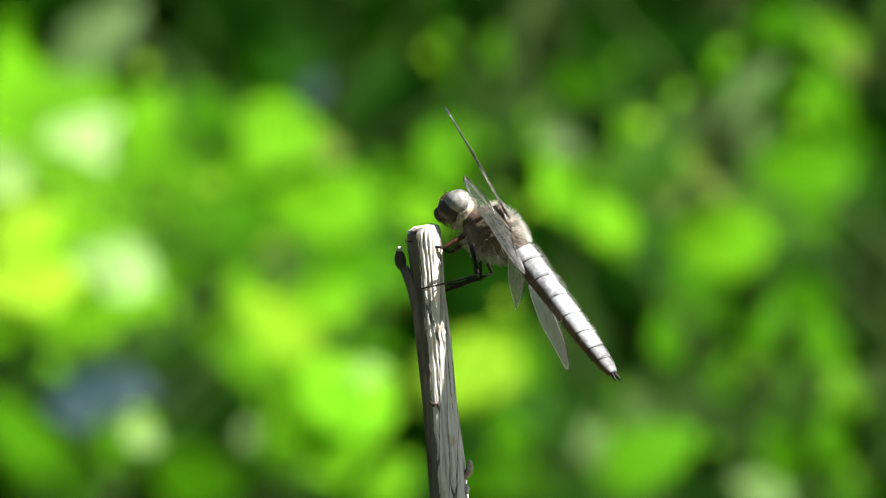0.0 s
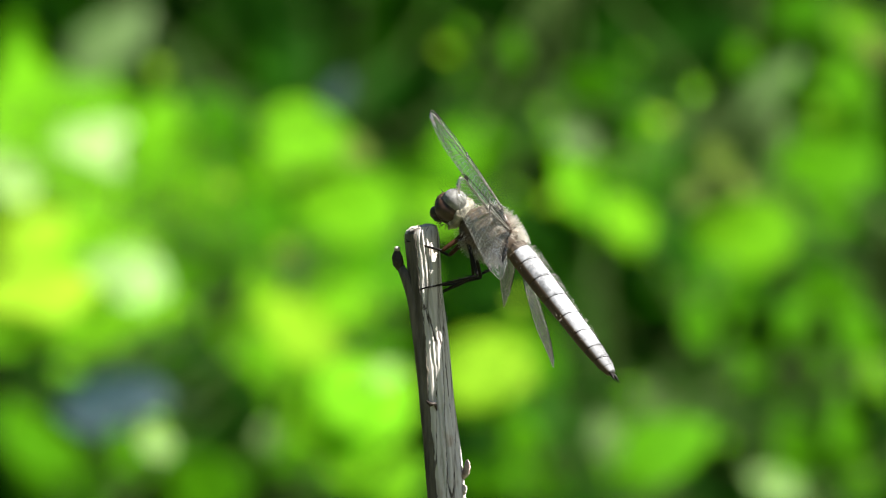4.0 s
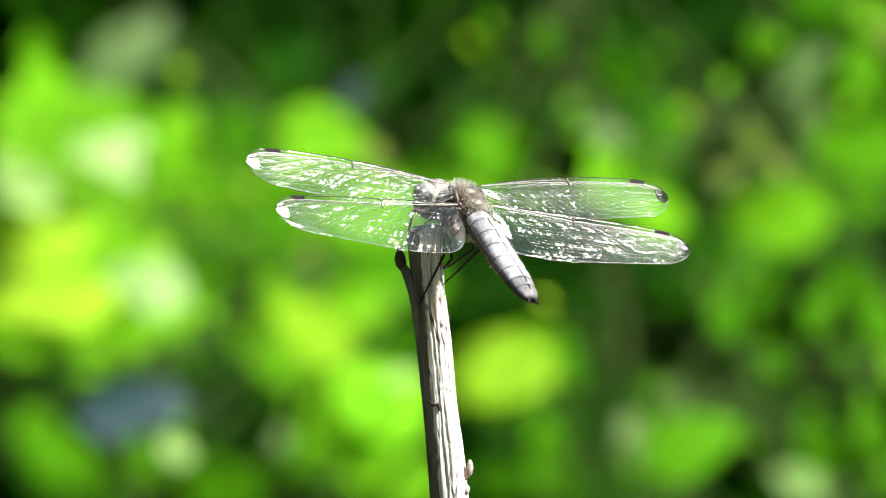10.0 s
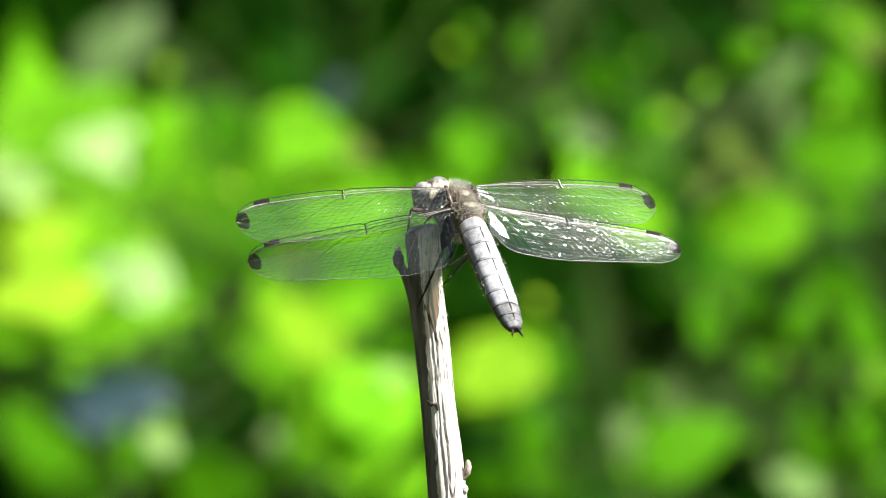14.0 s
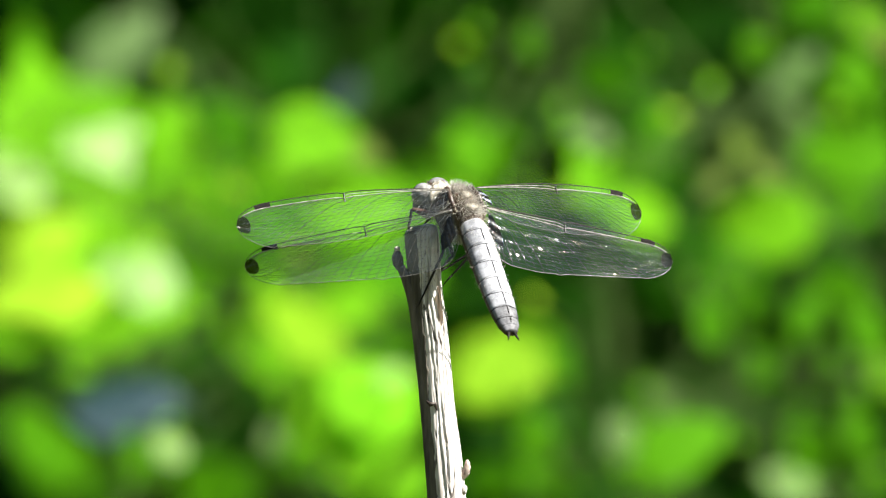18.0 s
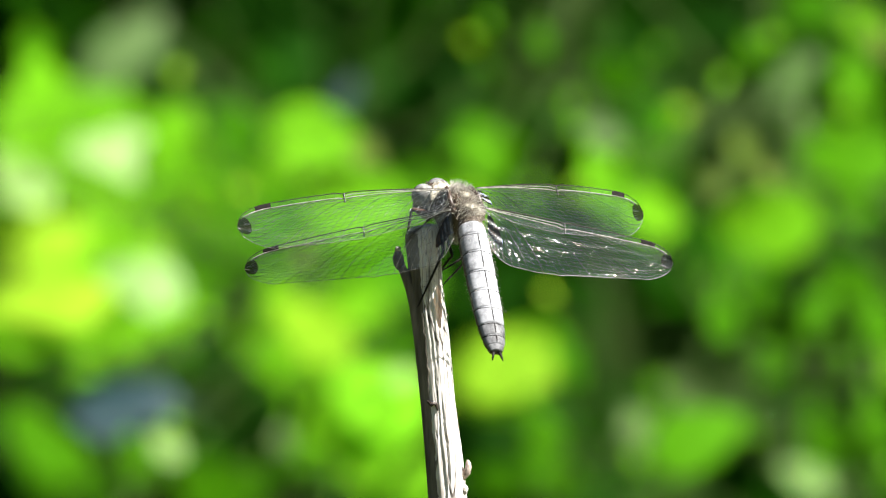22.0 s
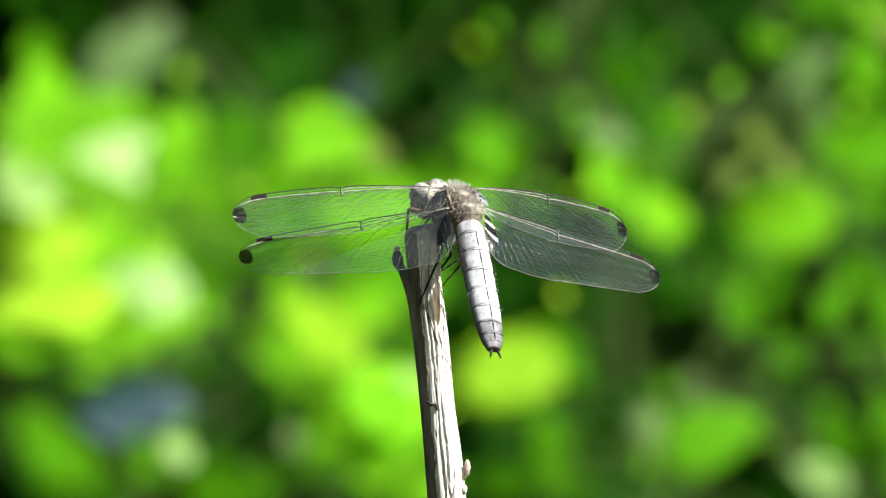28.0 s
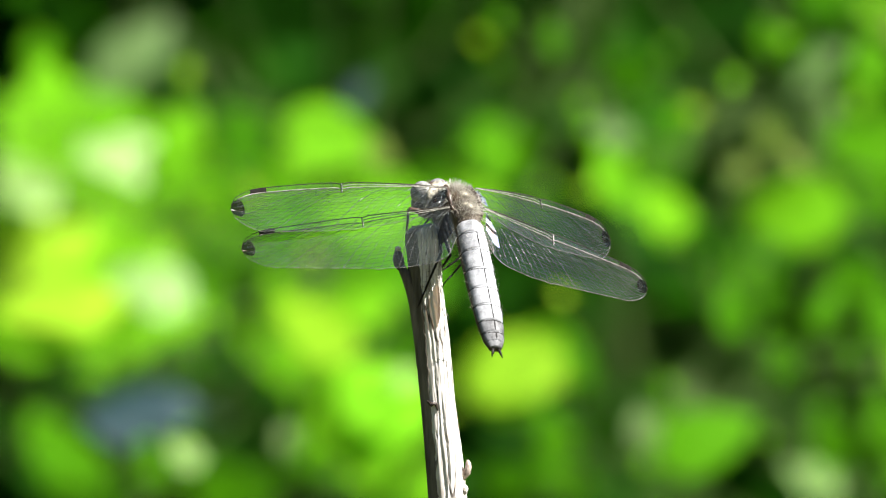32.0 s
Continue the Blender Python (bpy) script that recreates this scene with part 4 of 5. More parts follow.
def build_abdomen(parent):
    """Ten ringed segments from waist to tail, keeled on the back."""
    hold = None
    cuts = (0, 1.6, 4.2, 8.0, 12.2, 16.2, 20.0, 23.4, 25.8, 27.6, 28.6)
    us = (0, 2, 4.5, 8, 12, 16, 20, 24, 27, 28.6)
    half = (2.6, 2.9, 3.1, 3.2, 3.2, 3.15, 3.05, 2.75, 2.2, 1.4)
    for k in range(10):
        bm = bmesh.new()
        rings = []
        y0, y1 = cuts[k], cuts[k + 1]
        for i in range(9):
            t = i / 8
            y = y0 + (y1 - y0) * t
            r = float(np.interp(y, us, half))
            lip = 1.0 + 0.012 * math.sin(math.pi * t) - (0.012 if i in (0, 8) else 0.0)
            ring = []
            for s in range(28):
                a = 2 * math.pi * s / 28
                ca, sa = math.cos(a), math.sin(a)
                rough = 1 + 0.02 * noise.noise(Vector((ca * 3, sa * 3, y)))
                fx, fz = tergite(a)
                ring.append(bm.verts.new(p_mm(fx * r * lip * rough * 0.8, -y, fz * r * lip * rough * deep(y))))
            rings.append(ring)
        for r0, r1 in zip(rings, rings[1:]):
            for s in range(28):
                bm.faces.new((r0[s], r0[(s + 1) % 28], r1[(s + 1) % 28], r1[s]))
        bm.faces.new(rings[0][::-1])
        bm.faces.new(rings[-1])
        mat = BLOOM_BROWN if k < 1 else BLOOM if k < 6 else BLOOM_DARK
        if k == 0:
            hold = part("abdomen", bm, mat, parent, "broad flat blue-grey abdomen with dark tail end")
            hold.location = WAIST
        else:
            part("segment", bm, BLOOM if k == 6 else mat, hold)
    # dark line down the back and dark joints
    bm = bmesh.new()
    for a, b in zip(cuts[2:9], cuts[3:10]):
        pts = [p_mm(0, -y, float(np.interp(y, us, half)) * 0.652 * deep(y)) for y in np.linspace(a + 0.2, b - 0.2, 6)]
        tube(bm, pts, [0.00004, 0.0001, 0.00011, 0.00011, 0.0001, 0.00004], 5)
    part("back_line", bm, STIGMA, hold)
    for c in cuts[2:9]:
        bm = bmesh.new()
        r = float(np.interp(c, us, half))
        pts = []
        for s in range(21):
            a = math.pi * s / 20
            fx, fz = tergite(a)
            pts.append(p_mm(fx * r * 0.8 * 0.995, -c - 0.35 * math.sin(a) ** 2, fz * r * 0.995 * deep(c)))
        tube(bm, pts, 0.00006, 5)
        part("joint", bm, STIGMA, hold)
    for sx in (-1, 1):
        bm = bmesh.new()
        tube(bm, [p_mm(sx * 0.4, -28.3, 0.1), p_mm(sx * 0.7, -29.4, 0.15), p_mm(sx * 0.95, -30.4, 0.0)], [0.0003, 0.00025, 0.00008], 7)
        part("clasper", bm, LEG, hold)
    # fringe of hair along the flanks
    bm = bmesh.new()
    rnd = random.Random(9)
    for i in range(260):
        y = rnd.uniform(0.5, 20) if i % 3 else rnd.uniform(0, 7)
        r = float(np.interp(y, us, half))
        a = rnd.choice((0, math.pi)) + rnd.uniform(-0.8, 0.5) * 0.6 if i % 3 else rnd.uniform(0.3, 2.84)
        fx, fz = tergite(a)
        p = Vector(p_mm(fx * r * 0.78, -y, fz * r * 0.97 * deep(y)))
        d = Vector((math.cos(a) + rnd.uniform(-0.3, 0.3), rnd.uniform(-0.8, 0.1), math.sin(a) + rnd.uniform(-0.5, 0.4))).normalized()
        strip(bm, p, p + d * rnd.uniform(0.0004, 0.0010), 0.000009)
    part("hair", bm, FUR, hold)["kind"] = "stuff"
    # fine white down along the back
    bm = bmesh.new()
    for i in range(520):
        y = 22 * rnd.random() ** 1.3
        r = float(np.interp(y, us, half))
        a = rnd.gauss(math.pi / 2, 0.55)
        fx, fz = tergite(a)
        p = Vector(p_mm(fx * r * 0.78, -y, fz * r * 0.97 * deep(y)))
        d = Vector((math.cos(a) * 0.6 + rnd.uniform(-0.4, 0.4), rnd.uniform(-0.9, 0.1), 1 + rnd.uniform(-0.4, 0.2))).normalized()
        strip(bm, p, p + d * rnd.uniform(0.0004, 0.0011) * (1.2 - y / 40), 0.000012)
    part("hair", bm, FUR_WHITE, hold, "fine white down on the back")["kind"] = "stuff"
    return hold


def build_head(parent):
    bm = bmesh.new()
    blob(bm, p_mm(0, 3.0, -0.4), (0.0024, 0.0021, 0.0028), 20, 14, 0.1, 3)
    head = part("head", bm, FACE, parent, "dark head with large grey eyes")
    head.location = NECK
    for sx in (-1, 1):
        bm = bmesh.new()
        blob(bm, p_mm(sx * 1.75, 3.5, 0.7), (0.0020, 0.0022, 0.0021), 22, 16)
        part("eye", bm, EYE, head, "pale blue-grey compound eye")
        bm = bmesh.new()
        blob(bm, p_mm(sx * 1.6, 3.7, -1.05), (0.0018, 0.0022, 0.0021), 20, 14, 0.04, 2)
        part("lower_eye", bm, FACE, head, "dark brown lower eye")
    bm = bmesh.new()
    blob(bm, p_mm(0, 1.6, -0.3), (0.0029, 0.0015, 0.0030), 24, 16, 0.25, 3)
    part("back_of_head", bm, BACK_PLATE, head, "mottled pale back of the head")
    bm = bmesh.new()
    blob(bm, p_mm(0, 5.1, -0.4), (0.0018, 0.0013, 0.0017), 16, 12, 0.1, 3)
    part("face_plate", bm, CHITIN, head)
    bm = bmesh.new()
    blob(bm, p_mm(0, 4.5, -2.6), (0.0018, 0.0016, 0.0013), 16, 12, 0.12, 3)
    part("jaw", bm, FACE, head)
    for sx in (-1, 1):
        bm = bmesh.new()
        tube(bm, [p_mm(sx * 0.5, 5.8, 0.6), p_mm(sx * 0.8, 6.4, 0.9), p_mm(sx * 1.1, 6.9, 1.0)], [0.00008, 0.00005, 0.00002], 5)
        part("antenna", bm, LEG, head)
    # short hair on the brow, jaw and back of the head
    bm = bmesh.new()
    rnd = random.Random(31)
    for i in range(330):
        d = Vector((rnd.gauss(0, 0.7), rnd.gauss(0.2, 1), rnd.gauss(-0.2, 1))).normalized()
        p = Vector(p_mm(d.x * 2.4, 3.2 + d.y * 2.6, -0.6 + d.z * 3.0))
        out = (d + Vector((rnd.uniform(-0.5, 0.5), rnd.uniform(-0.5, 0.5), rnd.uniform(-0.5, 0.5)))).normalized()
        strip(bm, p, p + out * rnd.uniform(0.0004, 0.0009), 0.00003)
    part("hair", bm, FUR_BROWN, head)["kind"] = "stuff"
    return head


def build_thorax(parent):
    bm = bmesh.new()
    made = blob(bm, (0, 0, 0), (0.0038, 0.0060, 0.0042), 32, 24, 0.12, 2.8)
    for v in made:
        # deep behind the head, sloping down to the waist
        k = max(0.0, -v.co.y / 0.006)
        v.co.z *= 1 - 0.30 * k
        v.co.x *= (1 - 0.15 * k) * (1 - 0.12 * max(0, v.co.z / 0.0039))
        v.co.z += 0.10 * -v.co.y + 0.0004 * k
        v.co.y += 0.0004
    thorax = part("thorax", bm, CHITIN_PALE, parent, "furry grey-brown thorax")
    # seams and plates of the flanks
    for sx in (-1, 1):
        for y0, y1 in ((2.4, 4.0), (0.2, 1.9), (-2.2, -0.4)):
            bm = bmesh.new()
            tube(bm, [p_mm(sx * 2.5, y0, 3.2), p_mm(sx * 3.6, y0 * 0.7 + y1 * 0.3, 1.6), p_mm(sx * 3.75, (y0 + y1) / 2, 0.0), p_mm(sx * 3.3, y1, -1.9)],
                 [0.00015, 0.00028, 0.00028, 0.00012], 7)
            part("flank_ridge", bm, CHITIN, thorax)
        bm = bmesh.new()
        tube(bm, [p_mm(sx * 1.3, 4.2, 2.2), p_mm(sx * 2.3, 2.6, 3.7), p_mm(sx * 2.7, 0.3, 3.6), p_mm(sx * 2.8, -2.6, 2.6)], [0.0003, 0.0005, 0.0005, 0.0003], 10)
        part("wing_root", bm, FACE, thorax)
    for y, z, r in ((-2.3, 3.5, 1.4), (0.2, 4.0, 1.2)):
        bm = bmesh.new()
        blob(bm, p_mm(0, y, z), (r * MM, 0.0009, 0.0006), 14, 10, 0.1, 2)
        part("back_plate", bm, BACK_PLATE, thorax, "pale plate of the back")
    bm = bmesh.new()
    tube(bm, [p_mm(0, 3.6, -0.6), p_mm(0, 5.2, -0.5), p_mm(0, 6.8, -0.6)], [0.0022, 0.0016, 0.0014], 14)
    part("neck", bm, CHITIN, thorax)
    bm = bmesh.new()
    rnd = random.Random(11)
    for i in range(2300):
        d = Vector((rnd.gauss(0, 1), rnd.gauss(0, 1), rnd.gauss(0.15, 1))).normalized()
        if -0.6 < d.z < 0.45 and i % 7:
            continue
        k = max(0.0, -d.y)
        p = Vector((d.x * 0.0035, d.y * 0.0059 + 0.0004, d.z * 0.0040 * (1 - 0.3 * k) - 0.0006 * d.y + 0.0004 * k))
        out = (d + Vector((rnd.uniform(-0.7, 0.7), rnd.uniform(-0.9, 0.4), rnd.uniform(-0.5, 0.4)))).normalized()
        if rnd.random() < 0.35:
            out = (out + Vector((0, -0.8, 0))).normalized()
        mid = p + out * rnd.uniform(0.0004, 0.0010)
        end = mid + (out + Vector((rnd.uniform(-0.5, 0.5), -0.4, rnd.uniform(-0.5, 0.2)))).normalized() * rnd.uniform(0.0002, 0.0008)
        strip(bm, p, mid, 0.00003)
        strip(bm, mid, end, 0.00002)
    part("hair", bm, FUR, thorax)["kind"] = "stuff"
    bm = bmesh.new()
    for i in range(1700):
        # a pale fringe on the ridge of the back and under the breast
        up = i % 3
        d = Vector((rnd.gauss(0, 0.5 if up else 0.3), rnd.uniform(-1, 0.8), 1 if up else -1)).normalized()
        k = max(0.0, -d.y)
        p = Vector((d.x * 0.0035, d.y * 0.0059 + 0.0004, d.z * 0.0040 * (1 - 0.3 * k) - 0.0006 * d.y + 0.0004 * k))
        out = (d + Vector((rnd.uniform(-0.5, 0.5), rnd.uniform(-0.9, 0.3), 0))).normalized()
        strip(bm, p, p + out * rnd.uniform(0.0006, 0.0018), 0.00002)
    part("hair", bm, FUR_WHITE, thorax, "pale fringe on back and breast")["kind"] = "stuff"
    return thorax


# legs: root on the thorax, upper and lower length
LEGS = {("front", 1): ((1.3, 3.4, -2.6), 5.2, 6.2), ("front", -1): ((-1.3, 3.4, -2.6), 5.2, 6.2),
        ("middle", 1): ((1.5, 2.9, -3.2), 6.6, 9.2), ("middle", -1): ((-1.5, 2.9, -3.2), 7.2, 10.2),
        ("hind", 1): ((1.5, 2.0, -3.2), 6.2, 7.4), ("hind", -1): ((-1.5, 2.0, -3.2), 6.2, 7.4)}


def build_leg(key, parent):
    """Upper leg along +z from the hip, lower leg along +z from the knee."""
    _, upper, lower = LEGS[key]
    front = key[0] == "front"
    bm = bmesh.new()
    tube(bm, [p_mm(0, 0, z) for z in (-0.4, 0, 0.8, upper * 0.5, upper - 0.4, upper)], [r * (1.35 if front else 1.0) for r in (0.0004, 0.0005, 0.0004, 0.00032, 0.00028, 0.0002)], 9)
    leg = part("leg", bm, LEG_BROWN if front else LEG, parent, "thin spiny leg")
    bm = bmesh.new()
    tube(bm, [p_mm(0, 0, z) for z in (0, 0.3, lower * 0.7, lower * 0.78)], [0.0002, 0.00024, 0.00018, 0.00013], 8)
    tube(bm, [p_mm(0, 0, lower * 0.78), p_mm(0.1, 0, lower * 0.9), p_mm(0, 0, lower)], [0.00017, 0.00014, 0.0001], 6)
    for s in (-1, 1):
        for i in range(7):
            z = lower * (0.08 + 0.095 * i)
            strip(bm, Vector(p_mm(0, s * 0.18, z)), Vector(p_mm(0.1, s * 0.95, z + 0.55)), 0.00003)
        tube(bm, [p_mm(0, 0, lower), p_mm(s * 0.25, 0.05, lower + 0.25), p_mm(s * 0.3, 0.1, lower + 0.5)], [0.00009, 0.00006, 0.00002], 4)
    shin = part("lower_leg", bm, LEG, leg)
    shin.location = p_mm(0, 0, upper)
    return leg, shin


dragonfly = tagged(new("dragonfly"), "male dragonfly with blue-grey abdomen and clear wings", "dragonfly")
THORAX = build_thorax(dragonfly)
HEAD = build_head(dragonfly)
ABDOMEN = build_abdomen(dragonfly)
WINGS = {k: build_wing(k[1], -1 if k[0] == "L" else 1, dragonfly) for k in ("LF", "LH", "RF", "RH")}
LEG_PARTS = {k: build_leg(k, dragonfly) for k in LEGS}


def build_fly():
    """A small pale insect that passes behind."""
    thing = tagged(new("flying_insect"), "small pale insect with clear wings", "insect")
    bm = bmesh.new()
    blob(bm, p_mm(0, 0, 0), (0.0016, 0.005, 0.0016), 14, 10, 0.1, 2)
    part("body", bm, FUR_BROWN, thing)
    bm = bmesh.new()
    blob(bm, p_mm(0, 5.2, 0.2), (0.0014, 0.0011, 0.0012), 12, 8)
    part("head", bm, FACE, thing)
    for sx in (-1, 1):
        bm = bmesh.new()
        blob(bm, p_mm(sx * 5.5, -0.5, 1.6), (0.0055, 0.0022, 0.00012), 16, 8)
        part("wing", bm, PALE_WING, thing, "pale thin wing")
    return thing


FLY = build_fly()


# ---------------------------------------------------------------- movement
def body(x, y, z, rx, ry, rz):
    return pose(x * MM, y * MM, 1 + z * MM, rx, ry, rz)


def wing_turn(key, sweep, rise, twist):
    s = -1 if key[0] == "L" else 1
    hx, hy, hz = HINGE[key[1]]
    return pose(s * hx * MM, hy * MM, hz * MM, twist, -s * rise, s * sweep)


# seconds; body place and turn; wings' sweep, rise, twist; abdomen's pitch and yaw; head's turn
POSES = [
    (0, (8.93, -1.73, 2.12, 42.9, 10.8, 69), ((11.2, 15.4, 9), (-2.5, 9, 22), (7.7, -14.4, 57), (-11.1, -18, 32)), (6.5, 0.7), (-9, 0, 18)),
    (0.5, (8.8, -1.87, 2.07, 43, 11.1, 71.1), ((12.5, 13.6, 12), (-1.2, 7.8, 27.5), (7, -13.4, 57), (-11.4, -17.4, 32)), (5.7, -0.1), (-9, 0, 15)),
    (1, (8.92, -1.99, 2.07, 43.3, 11.6, 72.6), ((13.5, 11.7, 15), (-0.2, 6.5, 33), (5.9, -11.4, 57), (-12.4, -15.2, 32)), (5, -1.5), (-9, 0, 15)),
    (1.5, (8.65, -2.1, 1.92, 43.5, 12.1, 74.2), ((14.7, 9.9, 17.5), (0.7, 5, 37), (6.2, -10.6, 57), (-11.6, -14.8, 32)), (5.3, -2.9), (-9, 0, 15)),
    (2, (8.5, -2.24, 1.88, 43.8, 12.2, 75.6), ((16.1, 8.4, 20), (1.7, 3.8, 41), (5.6, -9.6, 57), (-11.8, -13.8, 32)), (5.7, -2.9), (-9, 0, 12)),
    (2.5, (8.57, -2.37, 1.98, 44.2, 12.4, 76.8), ((16.8, 6.9, 21.5), (2.5, 2.5, 43.5), (5.2, -9.1, 57), (-12.1, -13.5, 32)), (5.7, -3), (-9, 0, 12)),
    (3, (8.62, -2.46, 1.99, 44.6, 12.8, 77.5), ((17.1, 5.7, 23), (2.8, 1.6, 46), (5.2, -8.3, 57), (-12.1, -12.6, 32)), (5.7, -3.8), (-9, 0, 9)),
    (3.5, (8.42, -2.56, 1.98, 44.7, 13.1, 78.3), ((17.8, 4.7, 24), (3.1, 0.9, 47), (4.9, -7.2, 57), (-12.2, -11.5, 32)), (6.1, -4.5), (-9, 0, 12)),
    (4.4, (8.42, -2.56, 1.98, 44.7, 13.1, 78.3), ((17.8, 4.7, 24), (3.1, 0.9, 47), (4.9, -7.2, 57), (-12.2, -11.5, 32)), (6.1, -4.5), (-9, 0, 12)),
    (4.55, (16, 0, 9, 40, 15, 70), ((17.8, 4.7, 24), (3.1, 0.9, 47), (4.9, -7.2, 57), (-12.2, -11.5, 32)), (6.1, -4.5), (-9, 0, 12)),
    (4.7, (45, 10, 30, 30, 10, 40), ((15, 10, 22), (-0.9, 9.9, 20.7), (-6.9, 14, 27.4), (-22.6, 9.1, 29.9)), (-6, 0), (0, 0, 0)),
    (4.9, (130, 60, 75, 20, 0, -10), ((15, 10, 22), (-0.9, 9.9, 20.7), (-6.9, 14, 27.4), (-22.6, 9.1, 29.9)), (-6, 0), (0, 0, 0)),
    (5.3, (420, 350, 210, 10, 0, -30), ((15, 10, 22), (-0.9, 9.9, 20.7), (-6.9, 14, 27.4), (-22.6, 9.1, 29.9)), (-6, 0), (0, 0, 0)),
    (7.2, (430, 330, 220, 10, 0, 60), ((15, 10, 22), (-0.9, 9.9, 20.7), (-6.9, 14, 27.4), (-22.6, 9.1, 29.9)), (-6, 0), (0, 0, 0)),
    (7.8, (190, 20, 30, 10, 0, 70), ((15, 10, 22), (-0.9, 9.9, 20.7), (-6.9, 14, 27.4), (-22.6, 9.1, 29.9)), (-6, 0), (0, 0, 0)),
    (8, (95, 5, 18, 10, 0, 66), ((15, 10, 22), (-0.9, 9.9, 20.7), (-6.9, 14, 27.4), (-22.6, 9.1, 29.9)), (-6, 0), (0, 0, 0)),
    (8.1, (48.2, 0, 11.5, 12, 0, 62), ((15, 10, 22), (-0.9, 9.9, 20.7), (-6.9, 14, 27.4), (-22.6, 9.1, 29.9)), (-6, -4), (-15, 0, 10)),
    (8.2, (15.3, 0, 13, 20, 0, 58), ((15, 10, 22), (-0.9, 9.9, 20.7), (-6.9, 14, 27.4), (-22.6, 9.1, 29.9)), (-6, -4), (-15, 0, 10)),
    (8.3, (29.1, 0, 26.3, 35, 5, 48), ((15, 10, 22), (-0.9, 9.9, 20.7), (-6.9, 14, 27.4), (-22.6, 9.1, 29.9)), (-6, -4), (-15, 0, 10)),
    (8.4, (55.8, 0, 36.1, 12, 0, 62), ((15, 10, 22), (-0.9, 9.9, 20.7), (-6.9, 14, 27.4), (-22.6, 9.1, 29.9)), (-6, -4), (-15, 0, 10)),
    (8.5, (65.3, 0, 20.1, 15, 5, 62), ((15, 10, 22), (-0.9, 9.9, 20.7), (-6.9, 14, 27.4), (-22.6, 9.1, 29.9)), (-6, -4), (-15, 0, 10)),
    (8.6, (38.7, 0, 11.7, 12, 0, 64), ((15, 10, 22), (-0.9, 9.9, 20.7), (-6.9, 14, 27.4), (-22.6, 9.1, 29.9)), (-6, -4), (-15, 0, 10)),
    (8.7, (12.5, 0, 10.1, 30, -2, 40), ((15, 10, 22), (-0.9, 9.9, 20.7), (-6.9, 14, 27.4), (-22.6, 9.1, 29.9)), (-6, -4), (-15, 0, 10)),
    (8.8, (4.82, -3.64, 7.37, 21.3, 0.7, 49.7), ((15, 10, 22), (-0.9, 9.9, 20.7), (-6.9, 14, 27.4), (-22.6, 9.1, 29.9)), (-8.9, -14.9), (-21, 0, 39)),
    (9, (4.82, -3.64, 7.37, 21.3, 0.7, 49.7), ((15, 10, 22), (-0.9, 9.9, 20.7), (-6.9, 14, 27.4), (-22.6, 9.1, 29.9)), (-8.9, -14.9), (-21, 0, 39)),
    (9.5, (3.85, -3.92, 6.96, 30.4, 1.2, 39.5), ((17.6, 3.4, 25), (1.4, 3.9, 16.6), (-0.9, 8.6, 26.7), (-18.1, 7, 24.4)), (-11.9, -12), (-21, 0, 24)),
    (10, (3.42, -4.06, 6, 31.3, 0.7, 31.6), ((15.7, 2.4, 20.3), (0.1, 2.3, 25.1), (3.7, 1, 18.9), (-13.1, -0.4, 20.9)), (-2.5, -8.6), (-21, 0, 21)),
    (11, (2.68, -2.52, 6.08, 35.7, -1.5, 27.4), ((13.4, -2.9, 27.9), (0.2, -2.3, 32.2), (6.3, -4.4, 18.7), (-10, -2.3, 14.7)), (-4, -6.1), (-21, 0, 12)),
    (11.5, (2.71, -2.43, 6.01, 37.2, -2.5, 26.1), ((11.4, -3.2, 27.8), (0.7, -3.7, 32.4), (6.7, -5.4, 18.5), (-9.9, -2.9, 13.5)), (-2.3, -5.7), (-27, 0, 15)),
    (12, (2.48, -2.24, 6.01, 37.6, -3, 25.5), ((10.3, -2.7, 27.4), (0.9, -4, 32.7), (6.7, -6.6, 18.5), (-9.3, -4.2, 14.1)), (3.2, -5.8), (-30, 0, 12)),
    (12.5, (2.6, -2.46, 5.99, 37, -3.4, 25.2), ((9.9, -3.6, 27.4), (2, -5.8, 32.4), (7.5, -8.2, 19.1), (-9.3, -5.6, 13)), (4.3, -6.4), (-27, 0, 15)),
    (13, (2.65, -2.57, 5.96, 36.6, -3.6, 25.8), ((10.4, -4.5, 27.3), (3.3, -7.6, 31.8), (7.5, -8.8, 19.5), (-8.9, -6.8, 11.2)), (4.6, -6.7), (-24, 0, 18)),
    (13.5, (2.83, -2.52, 5.9, 36.6, -3.7, 26.3), ((9.5, -5.2, 27.3), (3.9, -9, 32.2), (7.1, -8.5, 19.8), (-9.1, -7.3, 11.1)), (4, -7.2), (-27, 0, 18)),
    (14, (2.73, -2.56, 5.9, 36.8, -4.2, 26.3), ((8.3, -5.5, 27.2), (4.9, -10.9, 33.3), (7, -9.3, 20.2), (-9.3, -7.8, 11)), (2.3, -7.6), (-27, 0, 18)),
    (14.5, (2.67, -2.61, 5.9, 36.5, -4, 26.5), ((9.5, -6, 27.1), (5.6, -10.7, 33.2), (7.3, -9, 20.4), (-9.3, -7.3, 10.8)), (2, -7.8), (-27, 0, 18)),
    (16.5, (2.78, -2.48, 5.73, 37.6, -4, 27), ((9.8, -7.5, 27), (7.5, -13.3, 32.5), (8.5, -11.4, 35.3), (-8.9, -9.9, 25.2)), (3.2, -9.1), (-27, 0, 21)),
